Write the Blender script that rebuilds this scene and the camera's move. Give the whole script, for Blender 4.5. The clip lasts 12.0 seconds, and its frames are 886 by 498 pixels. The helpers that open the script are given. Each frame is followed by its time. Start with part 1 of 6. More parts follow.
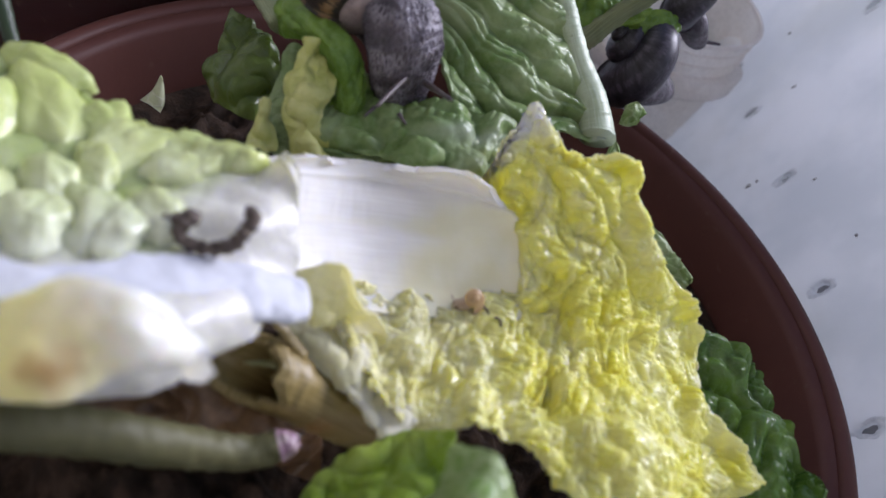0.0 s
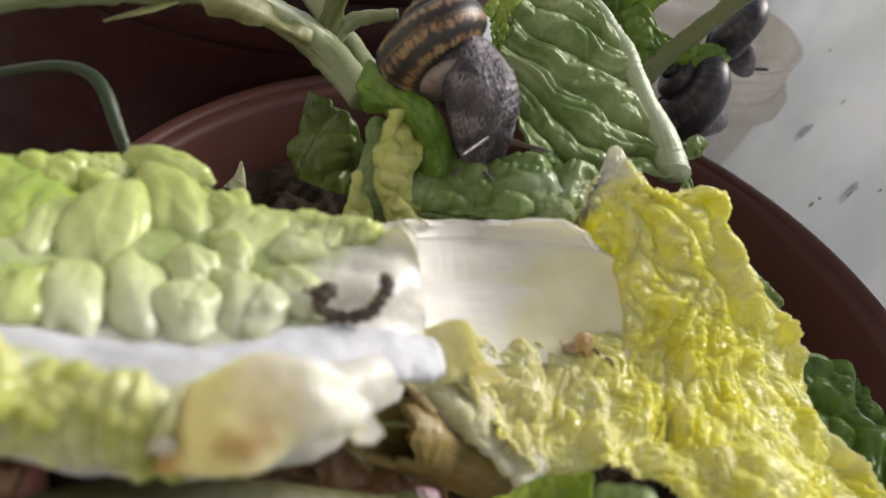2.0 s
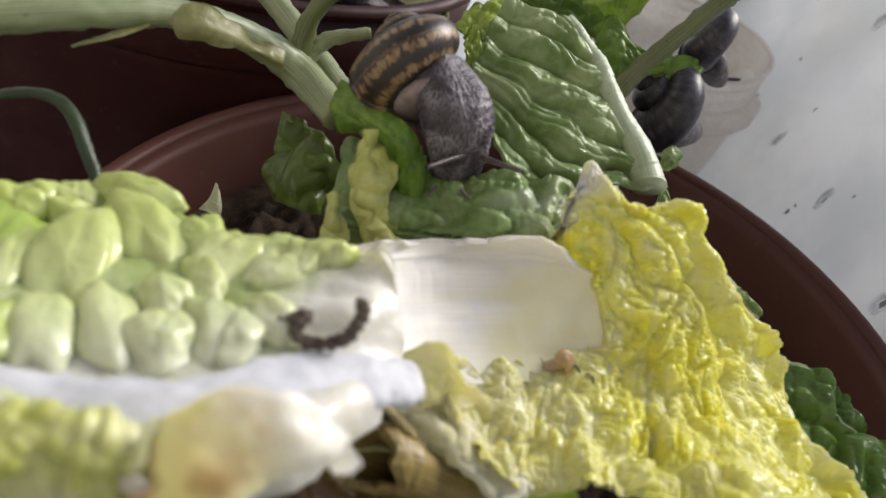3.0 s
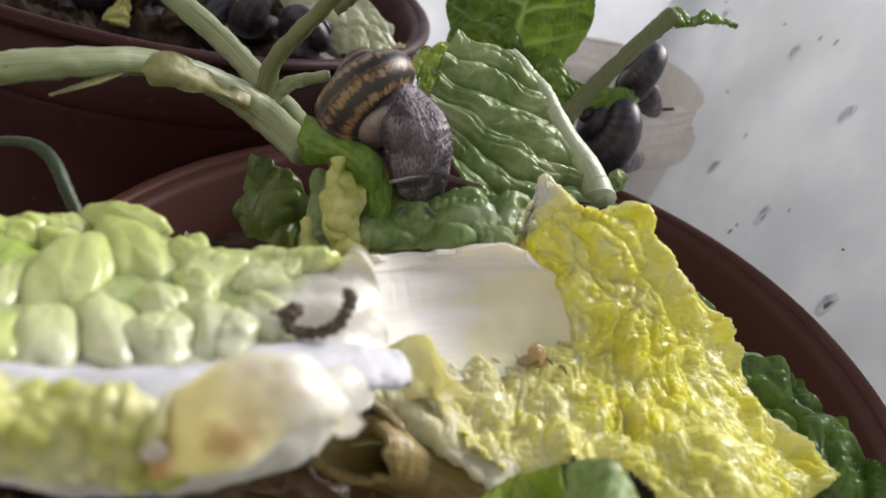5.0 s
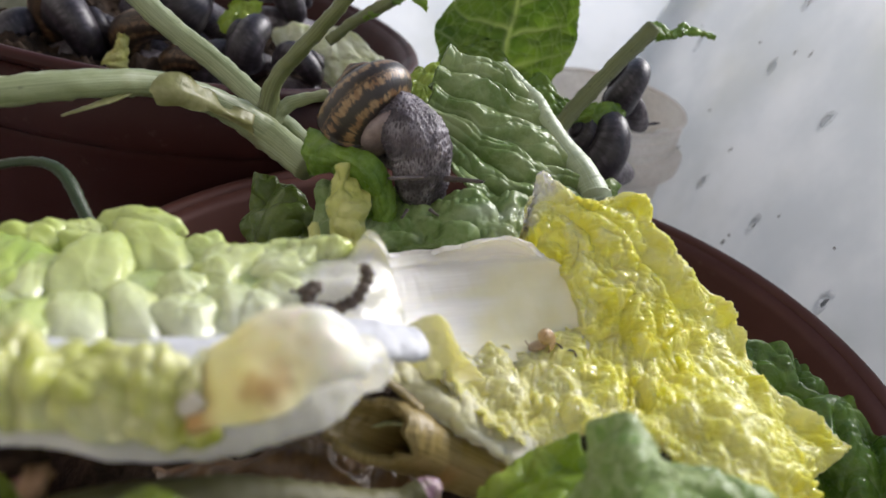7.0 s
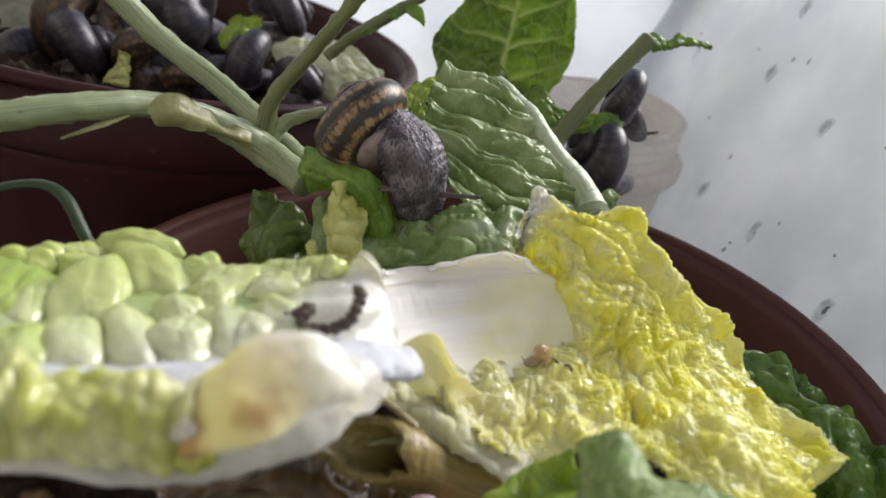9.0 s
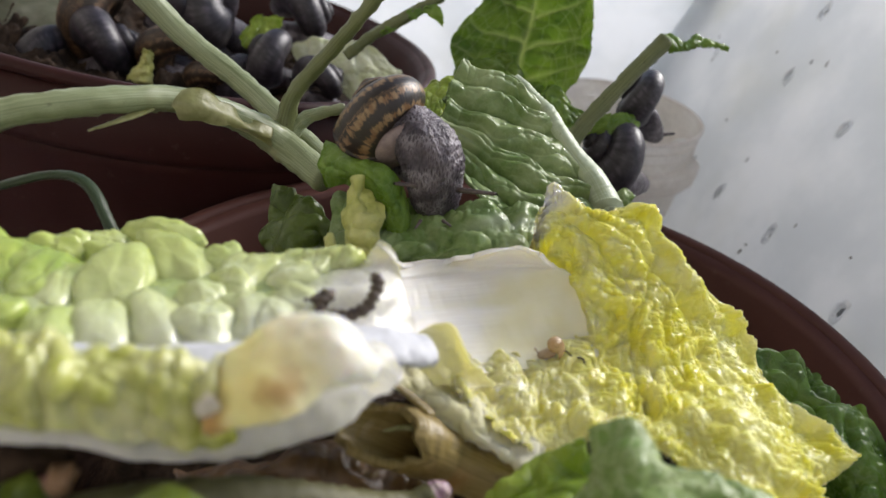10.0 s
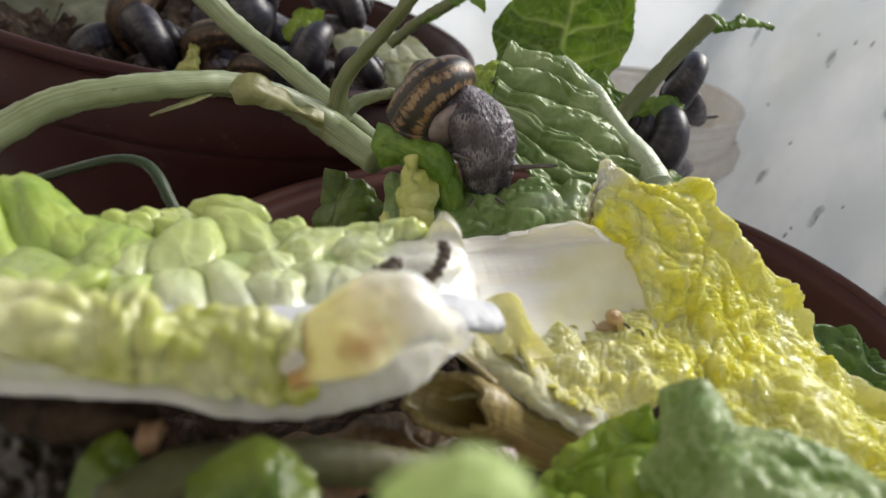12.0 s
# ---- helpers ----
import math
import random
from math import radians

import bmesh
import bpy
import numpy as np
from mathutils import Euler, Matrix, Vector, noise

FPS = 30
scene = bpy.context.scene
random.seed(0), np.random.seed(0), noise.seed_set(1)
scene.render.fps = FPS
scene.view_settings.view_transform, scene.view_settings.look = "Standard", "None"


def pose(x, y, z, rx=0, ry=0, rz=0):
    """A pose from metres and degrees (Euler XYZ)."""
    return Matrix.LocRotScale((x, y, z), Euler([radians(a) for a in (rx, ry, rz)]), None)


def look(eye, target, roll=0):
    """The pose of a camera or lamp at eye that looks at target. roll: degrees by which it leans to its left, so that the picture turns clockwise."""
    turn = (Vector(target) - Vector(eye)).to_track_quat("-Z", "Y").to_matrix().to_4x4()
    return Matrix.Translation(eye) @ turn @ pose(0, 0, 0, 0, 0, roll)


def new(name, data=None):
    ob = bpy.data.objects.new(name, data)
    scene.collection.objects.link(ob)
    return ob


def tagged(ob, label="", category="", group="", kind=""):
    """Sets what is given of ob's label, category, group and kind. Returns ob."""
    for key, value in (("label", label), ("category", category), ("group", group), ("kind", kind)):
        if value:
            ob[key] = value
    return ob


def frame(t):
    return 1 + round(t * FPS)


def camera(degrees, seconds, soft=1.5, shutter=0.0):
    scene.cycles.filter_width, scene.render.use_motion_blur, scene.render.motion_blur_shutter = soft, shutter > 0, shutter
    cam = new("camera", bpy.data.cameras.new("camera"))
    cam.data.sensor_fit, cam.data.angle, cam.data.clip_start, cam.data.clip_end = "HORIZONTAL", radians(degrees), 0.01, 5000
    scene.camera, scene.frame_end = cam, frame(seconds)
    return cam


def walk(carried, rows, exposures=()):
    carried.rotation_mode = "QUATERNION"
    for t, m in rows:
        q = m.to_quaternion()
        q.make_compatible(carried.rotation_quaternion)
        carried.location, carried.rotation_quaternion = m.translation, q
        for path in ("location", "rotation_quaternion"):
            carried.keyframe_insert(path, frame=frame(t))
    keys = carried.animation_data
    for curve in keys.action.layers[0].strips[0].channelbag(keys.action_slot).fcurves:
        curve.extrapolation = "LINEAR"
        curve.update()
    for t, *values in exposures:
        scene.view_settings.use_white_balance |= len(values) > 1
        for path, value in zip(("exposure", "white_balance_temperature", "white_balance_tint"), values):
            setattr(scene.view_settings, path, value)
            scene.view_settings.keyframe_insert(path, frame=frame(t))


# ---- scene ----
cam = camera(59.5, 12.0)
cam.data.dof.use_dof, cam.data.dof.focus_distance, cam.data.dof.aperture_fstop = True, 0.225, 14.0
ROWS = [
    (0.0, -0.0050, -0.1409, 0.3542, 41.95, -17.63, 16.10),
    (0.2, -0.0080, -0.1470, 0.3570, 43.18, -15.97, 16.51),
    (0.5, -0.0165, -0.1524, 0.3579, 43.87, -14.59, 16.14),
    (1.0, -0.0184, -0.1487, 0.3551, 44.88, -11.77, 17.35),
    (1.5, -0.0182, -0.1484, 0.3537, 45.41, -11.53, 15.05),
    (2.0, -0.0171, -0.1481, 0.3547, 46.53, -11.37, 13.71),
    (2.5, -0.0167, -0.1463, 0.3548, 46.57, -11.42, 13.13),
    (3.0, -0.0167, -0.1461, 0.3553, 47.81, -11.23, 11.73),
    (5.0, -0.0167, -0.1625, 0.3514, 53.93, -10.02, 6.42),
    (5.5, -0.0163, -0.1615, 0.3495, 56.12, -9.14, 4.84),
    (6.0, -0.0159, -0.1684, 0.3493, 57.68, -8.65, 2.64),
    (6.5, -0.0161, -0.1688, 0.3465, 59.57, -7.03, 3.37),
    (7.0, -0.0176, -0.1741, 0.3428, 58.18, -7.89, 4.23),
    (9.0, -0.0155, -0.1739, 0.3460, 58.60, -7.04, 4.28),
    (9.5, -0.0163, -0.1779, 0.3470, 59.49, -6.92, 4.92),
    (10.0, -0.0152, -0.1777, 0.3454, 58.73, -6.99, 5.61),
    (10.5, -0.0159, -0.1805, 0.3454, 58.67, -7.18, 5.76),
    (11.0, -0.0179, -0.1778, 0.3438, 57.55, -7.23, 6.29),
    (11.5, -0.0195, -0.1815, 0.3459, 56.87, -6.48, 6.81),
    (12.0, -0.0208, -0.1831, 0.3408, 58.62, -5.23, 7.00),
]
EXPOSURES = [(0.0, -0.64, 5550, 22), (0.5, -0.62, 5850, 19), (1.5, -0.64, 6550, 11), (2.5, -0.63, 6650, 12), (3.0, -0.60, 6450, 13), (5.0, -0.54, 6450, 14), (6.5, -0.54, 6100, 14),
             (7.0, -0.54, 6200, 13), (10.5, -0.57, 6350, 12), (12.0, -0.58, 6500, 9)]
walk(cam, [(t, pose(x, y, z, rx, ry, rz)) for t, x, y, z, rx, ry, rz in ROWS], EXPOSURES)

# ---- daylight ----
SUN_ELEVATION, SUN_AZIMUTH = 27.0, 45.0  # degrees; azimuth clockwise from +y, towards +x
world = bpy.data.worlds.new("sky")
scene.world = world
world.use_nodes = True
sky = world.node_tree.nodes.new("ShaderNodeTexSky")
sky.sky_type, sky.sun_disc = "NISHITA", False
sky.sun_elevation, sky.sun_rotation = radians(SUN_ELEVATION), radians(SUN_AZIMUTH)
sky.air_density, sky.dust_density, sky.ozone_density = 1.0, 1.5, 1.0
background = world.node_tree.nodes["Background"]
background.inputs["Strength"].default_value = 0.19
world.node_tree.links.new(sky.outputs["Color"], background.inputs["Color"])

sun = new("sun", bpy.data.lights.new("sun", "SUN"))
sun.data.energy, sun.data.angle, sun.data.color = 5.5, radians(30), (1.0, 0.97, 0.93)
el, az = radians(SUN_ELEVATION), radians(SUN_AZIMUTH)
sun_from = Vector((math.sin(az) * math.cos(el), math.cos(az) * math.cos(el), math.sin(el)))
sun.matrix_world = look(sun_from * 3, (0, 0, 0))


# ---- materials ----
class Graph:
    """A small wrapper to write node materials briefly."""

    def __init__(self, name):
        self.mat = bpy.data.materials.new(name)
        self.mat.use_nodes = True
        self.tree = self.mat.node_tree
        self.tree.nodes.clear()
        self.out = self.tree.nodes.new("ShaderNodeOutputMaterial")
        self.coord = self.tree.nodes.new("ShaderNodeTexCoord")

    def node(self, kind, **inputs):
        n = self.tree.nodes.new(kind)
        for key, value in inputs.items():
            self.put(n.inputs[key.replace("_", " ")], value)
        return n

    def put(self, socket, value):
        if isinstance(value, bpy.types.NodeSocket):
            self.tree.links.new(value, socket)
        elif isinstance(value, tuple) and len(value) == 3 and socket.type == "RGBA":
            socket.default_value = (*value, 1)
        else:
            socket.default_value = value

    def noise(self, scale, detail=3, space="Object", rough=0.55, stretch=None):
        vec = self.coord.outputs[space]
        if stretch:
            vec = self.node("ShaderNodeMapping", Vector=vec, Scale=stretch).outputs[0]
        return self.node("ShaderNodeTexNoise", Vector=vec, Scale=scale, Detail=detail, Roughness=rough).outputs["Fac"]

    def edges(self, scale, space="Object", warp=0.0, stretch=None):
        vec = self.coord.outputs[space]
        if stretch:
            vec = self.node("ShaderNodeMapping", Vector=vec, Scale=stretch).outputs[0]
        n = self.tree.nodes.new("ShaderNodeTexVoronoi")
        n.feature = "DISTANCE_TO_EDGE"
        self.put(n.inputs["Vector"], vec)
        n.inputs["Scale"].default_value = scale
        return n.outputs["Distance"]

    def ramp(self, fac, lo, hi, a=0.0, b=1.0):
        n = self.tree.nodes.new("ShaderNodeMapRange")
        n.interpolation_type = "SMOOTHSTEP"
        self.put(n.inputs["Value"], fac)
        for key, value in zip(("From Min", "From Max", "To Min", "To Max"), (lo, hi, a, b)):
            n.inputs[key].default_value = value
        return n.outputs["Result"]

    def math(self, op, a, b=0.0):
        n = self.tree.nodes.new("ShaderNodeMath")
        n.operation = op
        self.put(n.inputs[0], a)
        self.put(n.inputs[1], b)
        return n.outputs[0]

    def mix(self, fac, a, b, kind="MIX"):
        n = self.tree.nodes.new("ShaderNodeMix")
        n.data_type, n.blend_type = "RGBA", kind
        self.put(n.inputs["Factor"], fac)
        self.put(n.inputs[6], a)
        self.put(n.inputs[7], b)
        return n.outputs[2]

    def attribute(self, name):
        n = self.tree.nodes.new("ShaderNodeAttribute")
        n.attribute_name = name
        return n.outputs["Fac"]

    def bump(self, height, strength, distance=0.001, below=None):
        n = self.node("ShaderNodeBump", Height=height, Strength=strength, Distance=distance)
        if below:
            self.put(n.inputs["Normal"], below)
        return n.outputs[0]

    def done(self, color, rough, normal=None, translucent=0.0, glow=None, **more):
        p = self.node("ShaderNodeBsdfPrincipled", Roughness=rough, **more)
        self.put(p.inputs["Base Color"], color)
        if normal:
            self.put(p.inputs["Normal"], normal)
        shader = p.outputs[0]
        if translucent:
            t = self.tree.nodes.new("ShaderNodeBsdfTranslucent")
            self.put(t.inputs["Color"], glow if glow else color)
            if normal:
                self.put(t.inputs["Normal"], normal)
            m = self.tree.nodes.new("ShaderNodeMixShader")
            self.put(m.inputs[0], translucent)
            self.tree.links.new(shader, m.inputs[1])
            self.tree.links.new(t.outputs[0], m.inputs[2])
            shader = m.outputs[0]
        self.tree.links.new(shader, self.out.inputs["Surface"])
        return self.mat


def leaf_material(name, deep, light, rib, vein, rough=0.38, translucent=0.3, vein_scale=260, stain=None, stain_amount=0.6, veins=0.55, island=None, waxy=0.0, grain=1.0, coat=0.2):
    """Blade colours deep to light in patches, paler net of veins, thick ribs by the attribute 'rib', brown stains by noise."""
    g = Graph(name)
    color = g.mix(g.ramp(g.noise(70, 4), 0.35, 0.68), deep, light)
    color = g.mix(g.ramp(g.noise(420, 3), 0.3, 0.75, 0.0, 0.35), color, light)
    net = g.ramp(g.edges(vein_scale), 0.0, 0.09, 1.0, 0.0)
    color = g.mix(g.math("MULTIPLY", net, veins), color, vein)
    if island:
        piece = g.tree.nodes.new("ShaderNodeObjectInfo").outputs["Random"]
        color = g.mix(g.ramp(piece, 0.0, 1.0, 0.0, 0.8), color, island)
    color = g.mix(g.attribute("rib"), color, g.mix(g.ramp(g.noise(60, 4, stretch=(1, 3, 1)), 0.3, 0.7), rib, tuple(c * 0.86 for c in rib)))
    if stain:
        color = g.mix(g.ramp(g.noise(55, 5), 0.66, 0.74, 0.0, stain_amount), color, stain)
    normal = g.bump(g.noise(900, 3), 0.35 * grain, 0.0004)
    normal = g.bump(g.noise(260, 4), 0.45 * grain, 0.0009, normal)
    normal = g.bump(net, 0.7 * veins, 0.0005, normal)
    return g.done(color, g.ramp(g.noise(160, 3), 0.3, 0.7, rough - 0.1, rough + 0.12), normal, translucent, glow=g.mix(0.35, color, light), Specular_IOR_Level=0.38, Coat_Weight=coat, Coat_Roughness=0.1,
                  Subsurface_Weight=waxy, Subsurface_Radius=(1.0, 1.0, 0.4), Subsurface_Scale=0.003)


def plain_material(name, a, b, rough, scale=80, fine=600, bump=0.3, translucent=0.0, **more):
    g = Graph(name)
    color = g.mix(g.ramp(g.noise(scale, 4), 0.35, 0.68), a, b)
    color = g.mix(g.ramp(g.noise(fine, 3), 0.35, 0.7, 0.0, 0.3), color, tuple(c * 0.7 for c in a))
    return g.done(color, rough, g.bump(g.noise(fine, 4), bump, 0.0005), translucent, **more)


def stem_material(name, a, b, c):
    """Fibrous stem: streaks along its length (texture space v), a blush at one end."""
    g = Graph(name)
    streak = g.noise(1.0, 4, "UV", stretch=(3, 60, 1))
    color = g.mix(g.ramp(streak, 0.35, 0.65), a, b)
    color = g.mix(g.ramp(g.noise(55, 4), 0.55, 0.72, 0.0, 0.8), color, c)
    color = g.mix(g.ramp(g.noise(650, 3), 0.66, 0.72, 0.0, 0.6), color, tuple(q * 0.4 for q in c))
    return g.done(color, 0.38, g.bump(g.noise(300, 3), 0.2, 0.0005, g.bump(streak, 0.14, 0.0006)), 0.12)


def stalk_material():
    """Smooth wet flesh, cream white where the attribute 'rib' is high, yellowish and glassier elsewhere, with faint fibres."""
    g = Graph("stalk_white")
    fibre = g.noise(1.0, 4, "UV", stretch=(4, 70, 1))
    cream = g.mix(g.ramp(fibre, 0.35, 0.65), (0.75, 0.715, 0.64), (0.80, 0.77, 0.70))
    glassy = g.mix(g.ramp(g.noise(90, 3), 0.35, 0.65), (0.74, 0.70, 0.46), (0.78, 0.75, 0.56))
    color = g.mix(g.ramp(g.math("ADD", g.attribute("rib"), g.math("MULTIPLY", g.math("SUBTRACT", g.noise(140, 3), 0.5), 0.5)), 0.2, 0.85), glassy, cream)
    return g.done(color, g.ramp(g.noise(200, 3), 0.3, 0.7, 0.40, 0.6), g.bump(fibre, 0.12, 0.0004), 0.0, Specular_IOR_Level=0.35, Subsurface_Weight=0.6, Subsurface_Radius=(1.0, 0.9, 0.6), Subsurface_Scale=0.003)


YELLOW = leaf_material("yellow_leaf", (0.97, 0.85, 0.04), (0.98, 0.92, 0.28), (0.97, 0.93, 0.70), (0.95, 0.93, 0.45), 0.20, 0.25, 230, (0.4, 0.25, 0.08), 0.1, 0.05, waxy=1.0, grain=0.5)
SAVOY = leaf_material("savoy_leaf", (0.34, 0.43, 0.11), (0.50, 0.57, 0.26), (0.80, 0.78, 0.69), (0.64, 0.68, 0.40), 0.3, 0.15, 300, (0.45, 0.27, 0.09), 0.45, 0.04, waxy=0.4)
SAVOY_LOBE = leaf_material("savoy_lobe", (0.38, 0.49, 0.07), (0.61, 0.67, 0.24), (0.74, 0.77, 0.56), (0.70, 0.74, 0.42), 0.20, 0.10, 300, veins=0.03, island=(0.48, 0.55, 0.11), waxy=0.35, grain=0.6)
SAVOY_GREEN = leaf_material("savoy_green", (0.20, 0.33, 0.03), (0.42, 0.51, 0.08), (0.55, 0.61, 0.28), (0.5, 0.58, 0.24), 0.22, 0.05, 300, veins=0.03, island=(0.40, 0.50, 0.09), waxy=0.2, grain=0.6)
SAVOY_RIM = leaf_material("savoy_rim", (0.36, 0.39, 0.05), (0.64, 0.64, 0.34), (0.70, 0.69, 0.54), (0.62, 0.62, 0.3), 0.30, 0.0, 300, veins=0.05, waxy=0.5, grain=0.7)
FLAP = leaf_material("pale_flap", (0.86, 0.82, 0.44), (0.90, 0.87, 0.62), (0.8, 0.78, 0.5), (0.84, 0.82, 0.5), 0.3, 0.45, 300, veins=0.1, waxy=0.5, grain=0.6)
UNDERSIDE = leaf_material("leaf_underside", (0.74, 0.71, 0.40), (0.84, 0.82, 0.64), (0.8, 0.8, 0.7), (0.7, 0.68, 0.5), 0.6, 0.3, 300, veins=0.1, waxy=0.2, coat=0.0)
STALK_WHITE = stalk_material()
LETTUCE = leaf_material("lettuce_leaf", (0.15, 0.25, 0.055), (0.40, 0.48, 0.23), (0.56, 0.63, 0.46), (0.38, 0.47, 0.24), 0.32, 0.28, 420, veins=0.15, grain=0.6, coat=0.08)
DARK_LETTUCE = leaf_material("dark_lettuce_leaf", (0.06, 0.10, 0.012), (0.14, 0.19, 0.03), (0.3, 0.36, 0.16), (0.12, 0.19, 0.05), 0.35, 0.2, 420, veins=0.2)
HEART = leaf_material("heart_leaf", (0.50, 0.53, 0.12), (0.74, 0.73, 0.30), (0.7, 0.7, 0.45), (0.66, 0.66, 0.36), 0.35, 0.2, 420, veins=0.15)
LIGHT_GREEN = leaf_material("light_green_leaf", (0.56, 0.72, 0.22), (0.74, 0.84, 0.44), (0.7, 0.76, 0.5), (0.65, 0.74, 0.4), 0.36, 0.4, 330, veins=0.3)
RIM_GREEN = leaf_material("rim_green_leaf", (0.055, 0.13, 0.012), (0.17, 0.29, 0.045), (0.42, 0.5, 0.28), (0.24, 0.36, 0.12), 0.27, 0.3, 420, (0.02, 0.015, 0.01), 0.5, 0.2, grain=0.5)
DARK_GREEN = leaf_material("dull_green_leaf", (0.06, 0.11, 0.012), (0.20, 0.26, 0.03), (0.3, 0.36, 0.16), (0.2, 0.28, 0.08), 0.35, 0.25, 330, (0.1, 0.08, 0.03), 0.5, 0.2)
GREEN = leaf_material("green_leaf", (0.115, 0.225, 0.022), (0.27, 0.41, 0.065), (0.5, 0.6, 0.35), (0.3, 0.44, 0.17), 0.32, 0.35, 420, (0.02, 0.015, 0.01), 0.5, 0.22)
FRESH = leaf_material("fresh_leaf", (0.22, 0.35, 0.02), (0.44, 0.55, 0.08), (0.55, 0.62, 0.3), (0.38, 0.48, 0.14), 0.32, 0.4, 330, (0.2, 0.17, 0.05), 0.4, 0.3, grain=0.6)
PALE = leaf_material("pale_leaf", (0.17, 0.29, 0.05), (0.46, 0.54, 0.25), (0.60, 0.64, 0.40), (0.50, 0.57, 0.30), 0.36, 0.3, 240, (0.36, 0.33, 0.18), 0.5, 0.45, grain=0.6, coat=0.1)
SPINACH = leaf_material("chard_leaf", (0.11, 0.22, 0.02), (0.30, 0.43, 0.06), (0.62, 0.70, 0.30), (0.50, 0.60, 0.24), 0.35, 0.6, 130, veins=0.35, grain=0.5)
WHITE_LEAF = leaf_material("white_leaf", (0.62, 0.66, 0.36), (0.76, 0.78, 0.6), (0.8, 0.8, 0.7), (0.8, 0.8, 0.66), 0.4, 0.3, 220)
DULL_LEAF = leaf_material("dull_leaf", (0.16, 0.17, 0.10), (0.26, 0.27, 0.19), (0.3, 0.3, 0.22), (0.26, 0.26, 0.18), 0.45, 0.25, 220, veins=0.1)
RIB_WHITE = plain_material("rib_white", (0.62, 0.63, 0.66), (0.70, 0.71, 0.74), 0.6, 90, 500, 0.1, 0.1)
LEAF_RIB = stem_material("leaf_rib", (0.38, 0.45, 0.27), (0.50, 0.57, 0.40), (0.42, 0.48, 0.30))
STEM = stem_material("stem", (0.21, 0.25, 0.11), (0.37, 0.41, 0.24), (0.26, 0.25, 0.12))
BROWN_STEM = stem_material("cut_stem", (0.23, 0.17, 0.05), (0.36, 0.27, 0.10), (0.34, 0.17, 0.05))
OLIVE_STEM = plain_material("olive_stem", (0.090, 0.086, 0.030), (0.150, 0.142, 0.058), 0.6, 60, 400, 0.2, 0.1)
GREEN_STEM = stem_material("green_stem", (0.115, 0.135, 0.045), (0.19, 0.21, 0.085), (0.15, 0.13, 0.05))
DARK_STEM = stem_material("dark_stem", (0.018, 0.034, 0.010), (0.050, 0.075, 0.028), (0.018, 0.028, 0.010))
HUSK = plain_material("husk", (0.34, 0.34, 0.13), (0.54, 0.53, 0.28), 0.35, 120, 500, 0.5, 0.4)
SOIL = plain_material("soil", (0.022, 0.015, 0.010), (0.062, 0.040, 0.026), 0.85, 160, 900, 1.0, Specular_IOR_Level=0.12)
ROT = plain_material("rotten_leaf", (0.11, 0.06, 0.025), (0.26, 0.15, 0.07), 0.3, 90, 500, 0.6, 0.15)
ROT_DARK = plain_material("dark_rot", (0.012, 0.010, 0.008), (0.04, 0.028, 0.018), 0.35, 90, 500, 0.8)
BARK = plain_material("bark", (0.20, 0.11, 0.05), (0.32, 0.2, 0.11), 0.6, 60, 300, 0.8)
DROPPING = plain_material("dropping", (0.05, 0.033, 0.022), (0.17, 0.13, 0.10), 0.6, 900, 1800, 0.9)
PURPLE = plain_material("purple_end", (0.30, 0.16, 0.24), (0.42, 0.34, 0.3), 0.45, 300, 900)


def pot_material(name, a, b):
    g = Graph(name)
    color = g.mix(g.ramp(g.noise(14, 4), 0.3, 0.7), a, b)
    color = g.mix(g.ramp(g.noise(220, 5), 0.62, 0.8, 0.0, 0.4), color, (0.14, 0.09, 0.07))
    return g.done(color, g.ramp(g.noise(40, 3), 0.3, 0.7, 0.42, 0.6), g.bump(g.noise(500, 3), 0.12, 0.0004), Specular_IOR_Level=0.2)


def frosted_material():
    """Milky box plastic with vertical run marks and yellowish grime."""
    g = Graph("frosted_plastic")
    runs = g.noise(20, 4, stretch=(1, 1, 0.10))
    color = g.mix(g.ramp(runs, 0.35, 0.65), (0.84, 0.865, 0.885), (0.95, 0.965, 0.98))
    color = g.mix(g.ramp(g.noise(9, 4), 0.5, 0.75, 0.0, 0.4), color, (0.72, 0.73, 0.66))
    color = g.mix(g.ramp(g.noise(300, 4), 0.74, 0.8, 0.0, 0.6), color, (0.2, 0.19, 0.16))
    return g.done(color, 0.35, g.bump(g.noise(50, 3), 0.1, 0.001), 0.90)


def shell_material(name, ground_a, ground_b, band, amount, rough=0.36):
    """Spiral bands by the texture coordinate across the whorl, broken into flecks along it."""
    g = Graph(name)
    uv = g.node("ShaderNodeSeparateXYZ", Vector=g.coord.outputs["UV"])
    across = g.math("ADD", uv.outputs["Y"], g.math("MULTIPLY", g.math("SUBTRACT", g.noise(240, 3), 0.5), 0.05))
    wave = g.math("SINE", g.math("MULTIPLY", across, 2 * math.pi * 9.0))
    fleck = g.noise(1.0, 5, "UV", 0.7, (260, 14, 1))
    mask = g.ramp(g.math("ADD", wave, g.math("MULTIPLY", g.math("SUBTRACT", fleck, 0.5), 8.0)), -0.95, 0.0)
    color = g.mix(g.ramp(g.noise(1.0, 4, "UV", 0.6, (120, 5, 1)), 0.35, 0.65), ground_a, ground_b)
    color = g.mix(g.math("MULTIPLY", mask, amount), color, band)
    growth = g.noise(1.0, 3, "UV", 0.6, (420, 1, 1))
    return g.done(color, rough, g.bump(growth, 0.35, 0.0004))


